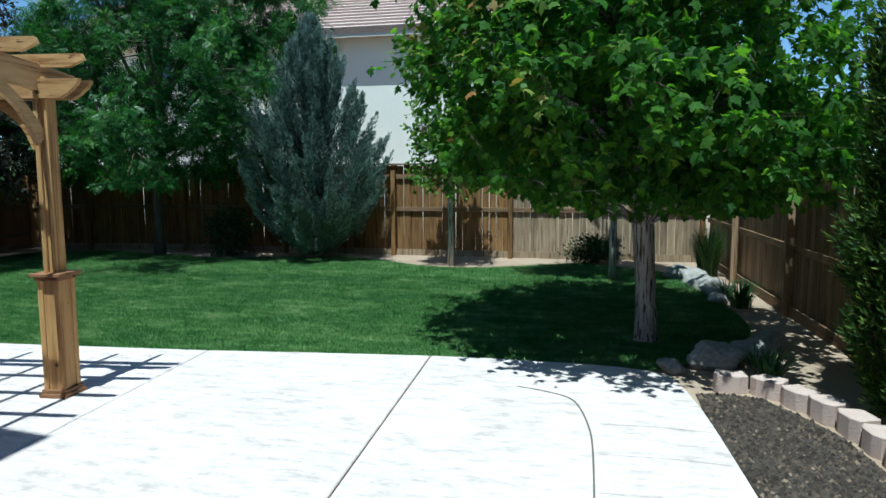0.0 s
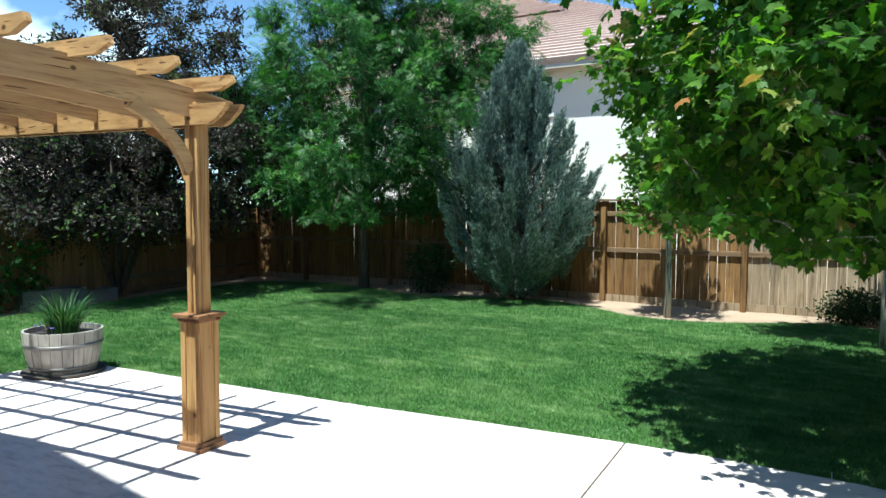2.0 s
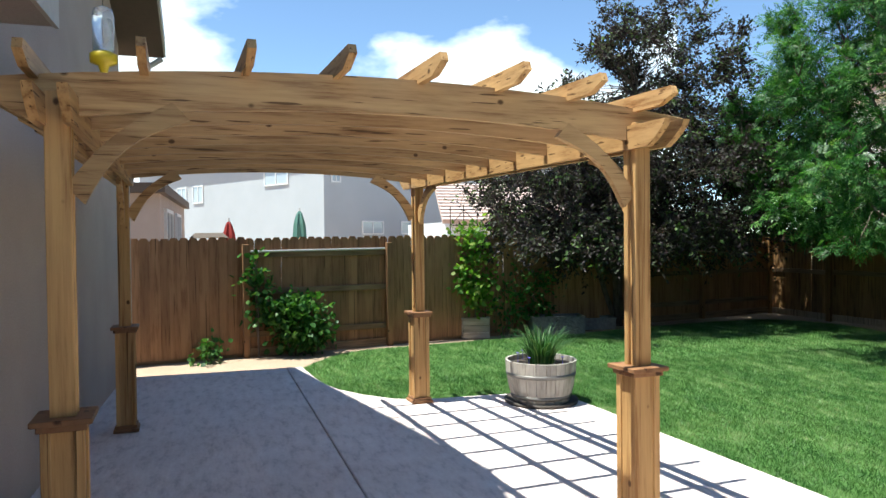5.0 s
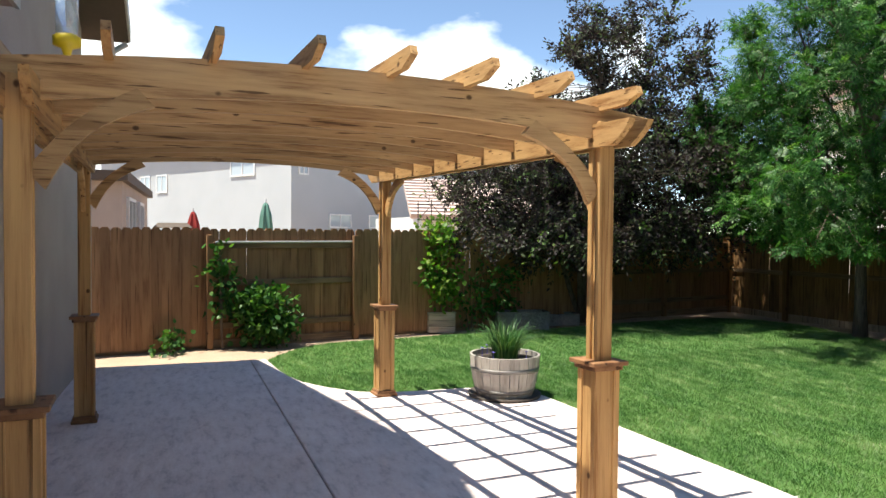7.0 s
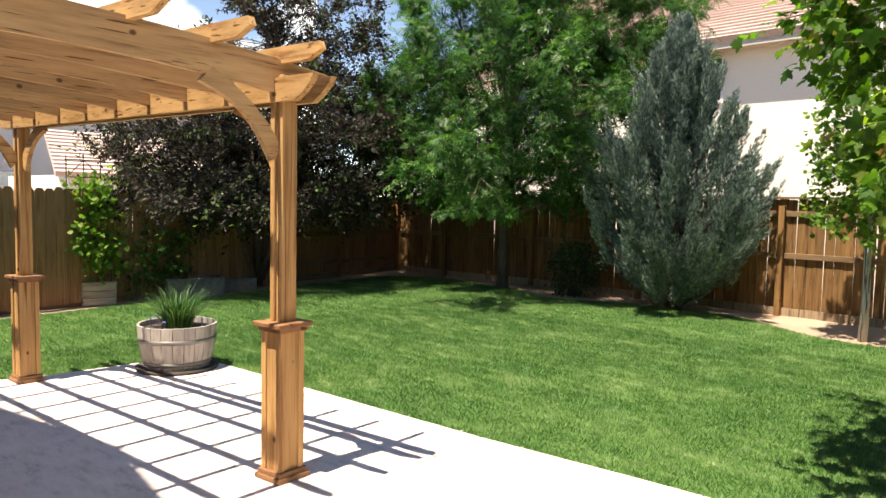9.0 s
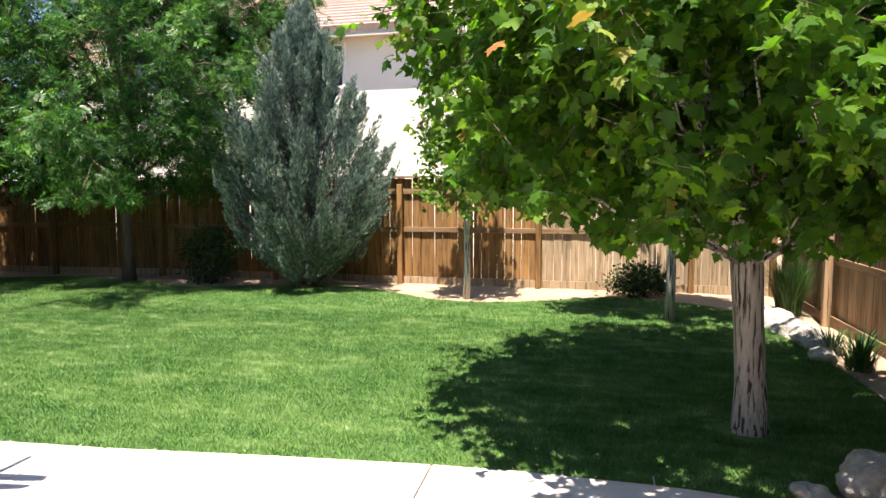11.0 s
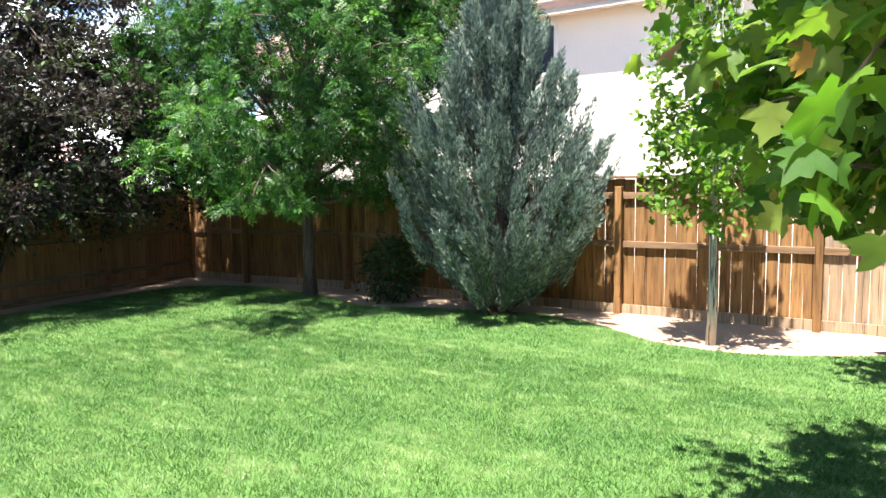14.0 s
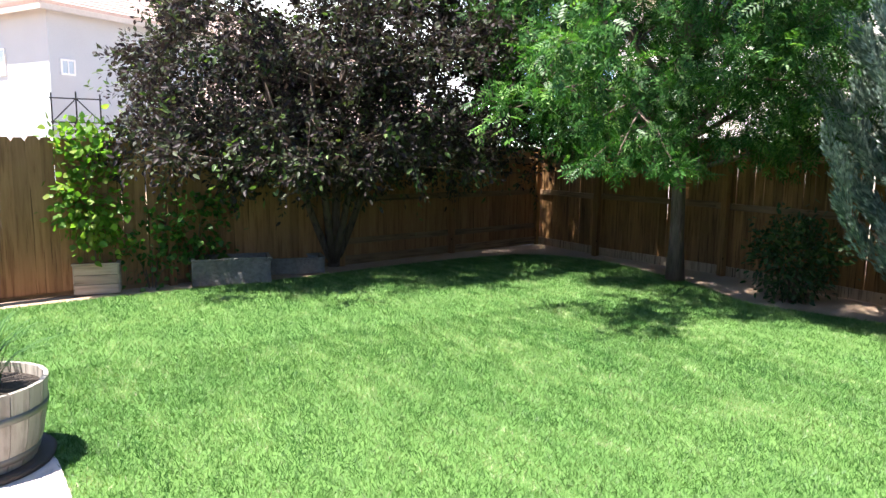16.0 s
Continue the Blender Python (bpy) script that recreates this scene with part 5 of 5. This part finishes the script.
def tiled_slope(parent, a, b, c, d, rows, material=ROOF_TILE):
    """A roof face with eave a-b and ridge d-c, in stepped courses of tiles."""
    a, b, c, d = (Vector(p) for p in (a, b, c, d))
    n = (b - a).cross(d - a).normalized()
    if n.z < 0:
        n = -n
    bm = bmesh.new()
    hexa(bm, [a - n * 0.1, b - n * 0.1, c - n * 0.1, d - n * 0.1, a, b, c, d])
    roof = part("roof", bm, material, parent, "pinkish brown concrete tile roof")
    for i in range(rows):
        t0, t1 = i / rows, min((i + 1.06) / rows, 1)
        p, q, r, s = a.lerp(d, t0), b.lerp(c, t0), b.lerp(c, t1), a.lerp(d, t1)
        bm = bmesh.new()
        hexa(bm, [p + n * 0.004, q + n * 0.004, r + n * 0.004, s + n * 0.004, p + n * 0.075, q + n * 0.075, r + n * 0.012, s + n * 0.012])
        part("tile_course", bm, material, roof)


n1 = thing("neighbour_house", -9, 20, 0, "cream stucco two-storey house with pinkish tile roof behind the fence", "house")
bm = bmesh.new()
block(bm, -8, 6.3, 0, 14, -0.08, 5.5)
part("wall", bm, STUCCO_CREAM, n1)
bm = bmesh.new()
block(bm, -8.4, 6.7, -0.45, -0.425, 5.38, 5.58)
part("fascia", bm, FASCIA, n1, "pale fascia and gutter")
bm = bmesh.new()
block(bm, -8.4, 6.7, -0.42, 14.3, 5.44, 5.5)
part("soffit", bm, FASCIA, n1)
tiled_slope(n1, (-8.4, -0.5, 5.58), (6.75, -0.5, 5.58), (-0.7, 6.9, 9.3), (-8.4, 6.9, 9.3), 24)
tiled_slope(n1, (6.75, -0.5, 5.58), (6.75, 14.3, 5.58), (-0.7, 7.0, 9.3), (-0.7, 6.9, 9.3), 24)
tiled_slope(n1, (-12, 5, 8.6), (-0.5, 5, 8.6), (-4.5, 9, 10.6), (-8, 9, 10.6), 12)
tiled_slope(n1, (-0.5, 5, 8.6), (-0.5, 13, 8.6), (-4.5, 9.1, 10.6), (-4.5, 9, 10.6), 12)
for x in (0.9, -4.4):
    window_unit(n1, x, 0, 4.25, 0.85, 1.0, "y")

n2 = thing("neighbour_house", -33.4, 7.4, 0, "pale stucco two-storey house beyond the dog-eared fence", "house")
n2.rotation_euler = (0, 0, radians(-60))
bm = bmesh.new()
block(bm, -26, 0, -20, 0, -0.08, 6.9)
part("wall", bm, STUCCO_PALE, n2)
bm = bmesh.new()
block(bm, 0.5, 0.53, -20.5, 0.55, 6.6, 6.9)
block(bm, -26.5, 0.53, 0.5, 0.53, 6.6, 6.9)
part("fascia", bm, FASCIA, n2)
tiled_slope(n2, (0.55, -20.5, 6.86), (0.55, 0.55, 6.86), (-6.6, -6.6, 9.7), (-6.6, -13.5, 9.7), 14)
tiled_slope(n2, (0.55, 0.55, 6.86), (-26.5, 0.55, 6.86), (-19, -6.6, 9.7), (-6.6, -6.6, 9.7), 14)
for y, z, w, h in ((-3.9, 4.5, 2.0, 0.9), (-12.0, 3.9, 1.1, 0.9), (-14.0, 3.9, 1.1, 0.9)):
    window_unit(n2, 0, y, z, w, h, "x", PALE_GLASS)
for x, z, w, h in ((-3.0, 1.95, 1.3, 0.55), (-5.6, 1.95, 1.2, 0.55), (-0.7, 4.45, 0.45, 0.45)):
    window_unit(n2, x, 0, z, w, h, "-y", PALE_GLASS)

n3 = thing("neighbour_house", -25, 12.5, 0, "low house with sunlit pinkish tile roof beyond the fence", "house")
bm = bmesh.new()
block(bm, -7, 0, -1.4, 9, -0.08, 2.3)
part("wall", bm, STUCCO_GREY, n3)
tiled_slope(n3, (0.5, -2.0, 2.3), (0.5, 9.5, 2.3), (-4, 7.0, 4.0), (-4, -1.0, 4.0), 12)

n4 = thing("neighbour_house", 14, 26, 0, "white neighbouring house with porch beyond the weathered fence", "house")
bm = bmesh.new()
block(bm, 0, 8, -10, 8, -0.08, 2.9)
part("wall", bm, STUCCO_GREY, n4)
bm = bmesh.new()
block(bm, -3.0, 0.2, -10, 8, 2.1, 2.3)
part("porch_roof", bm, WHITE_PAINT, n4)
for y in (-9.5, -5, -0.5, 4):
    bm = bmesh.new()
    block(bm, -2.9, -2.72, y, y + 0.18, -0.09, 2.1)
    part("porch_post", bm, WHITE_PAINT, n4)
tiled_slope(n4, (-0.6, -10.5, 2.9), (-0.6, 8.5, 2.9), (4, 8.5, 5.4), (4, -10.5, 5.4), 10)


n5 = thing("neighbour_house", -14.7, 1.95, 0, "grey single-storey house side beyond the dog-eared fence", "house")
bm = bmesh.new()
block(bm, -7, 0, -8, 0, -0.08, 2.62)
part("wall", bm, STUCCO_OWN, n5)
bm = bmesh.new()
block(bm, -7.3, 0.3, -8.2, 0.12, 2.62, 2.8)
part("eave", bm, DARK_EAVE, n5, "dark brown eave board")
window_unit(n5, -1.6, 0, 1.2, 1.5, 1.1, "-y")
window_unit(n5, -4.2, 0, 1.2, 1.2, 1.1, "-y")

shelter = thing("grill_shelter", -17.4, 2.75, -0.09, "dark flat-topped grill shelter standing beyond the fence", "shelter")
bm = bmesh.new()
hexa(bm, [(-0.5, -0.42, 1.86), (0.5, -0.42, 1.86), (0.5, 0.42, 1.86), (-0.5, 0.42, 1.86), (-0.36, -0.3, 1.98), (0.36, -0.3, 1.98), (0.36, 0.3, 1.98), (-0.36, 0.3, 1.98)])
soften(bm, 0.01)
part("canopy", bm, DARK_EAVE, shelter)
for sx in (-1, 1):
    for sy in (-1, 1):
        bm = bmesh.new()
        block(bm, sx * 0.42 - 0.025, sx * 0.42 + 0.025, sy * 0.34 - 0.025, sy * 0.34 + 0.025, 0.0, 1.862)
        part("leg", bm, IRON, shelter)


def umbrella(x, y, material, label, z):
    u = thing("patio_umbrella", x, y, 0, label, "umbrella")
    bm = bmesh.new()
    tube(bm, [(0, 0, -0.09), (0, 0, z + 0.1)], [0.02, 0.02], 7)
    part("pole", bm, WHITE_PAINT, u)
    bm = bmesh.new()
    k = 12
    prof = [(0.10, z - 1.05), (0.15, z - 0.7), (0.12, z - 0.3), (0.06, z - 0.05), (0.015, z + 0.02)]
    rings = [[bm.verts.new((r * (1.2 if i % 2 else 0.75) * math.cos(2 * math.pi * i / k), r * (1.2 if i % 2 else 0.75) * math.sin(2 * math.pi * i / k), q)) for i in range(k)] for r, q in prof]
    for a, b in zip(rings, rings[1:]):
        for i in range(k):
            bm.faces.new((a[i], a[(i + 1) % k], b[(i + 1) % k], b[i]))
    part("canopy", bm, material, u)


umbrella(-18, 3.17, RED_CLOTH, "closed red patio umbrella beyond the fence", 2.15)
umbrella(-18, 4.83, GREEN_CLOTH, "closed green patio umbrella beyond the fence", 2.4)

# ---- clouds ----
bm = bmesh.new()
cols = [[bm.verts.new((640 * math.cos(radians(w)), 640 * math.sin(radians(w)), z)) for z in (-6, 80, 160, 260)] for w in range(144, 209, 4)]
for p, q in zip(cols, cols[1:]):
    for i in range(3):
        bm.faces.new((p[i], q[i], q[i + 1], p[i + 1]))
tagged(part("cloud_bank", bm, CLOUD, smooth=True), "bright white cumulus cloud bank low in the sky", "cloud", kind="structure")

# ---- grass blades ----
rng = np.random.default_rng(71)
n = 1500000
xs, ys = rng.uniform(-12.3, 1.4, n), rng.uniform(4.0, 14.3, n)
near = (xs > -9.0) & (ys < 12.0)
ok = inside(xs, ys, LAWN_OUTLINE) & (np.hypot(xs - 0.155, ys - 8.39) > 0.2 + 0.06 * np.sin(9 * xs + 7 * ys)) & (near | (rng.random(n) < 0.6))
xs, ys = xs[ok], ys[ok]
pp = np.stack([xs, ys, np.full(len(xs), -0.004)], 1)
lean = rng.normal(size=(len(pp), 3)) * 0.62
lean[:, 2] = 1.0
BLADE = ([(-0.07, 0, 0), (0.07, 0, 0), (0.0, 1.0, 0.2)], [(0, 1, 2)])
tagged(scatter("grass", *BLADE, pp, lean, rand_dirs(rng, len(pp)), 0.034 * rng.uniform(0.5, 1.4, len(pp)), GRASS), "short mown green grass blades of the lawn", "grass", kind="stuff")
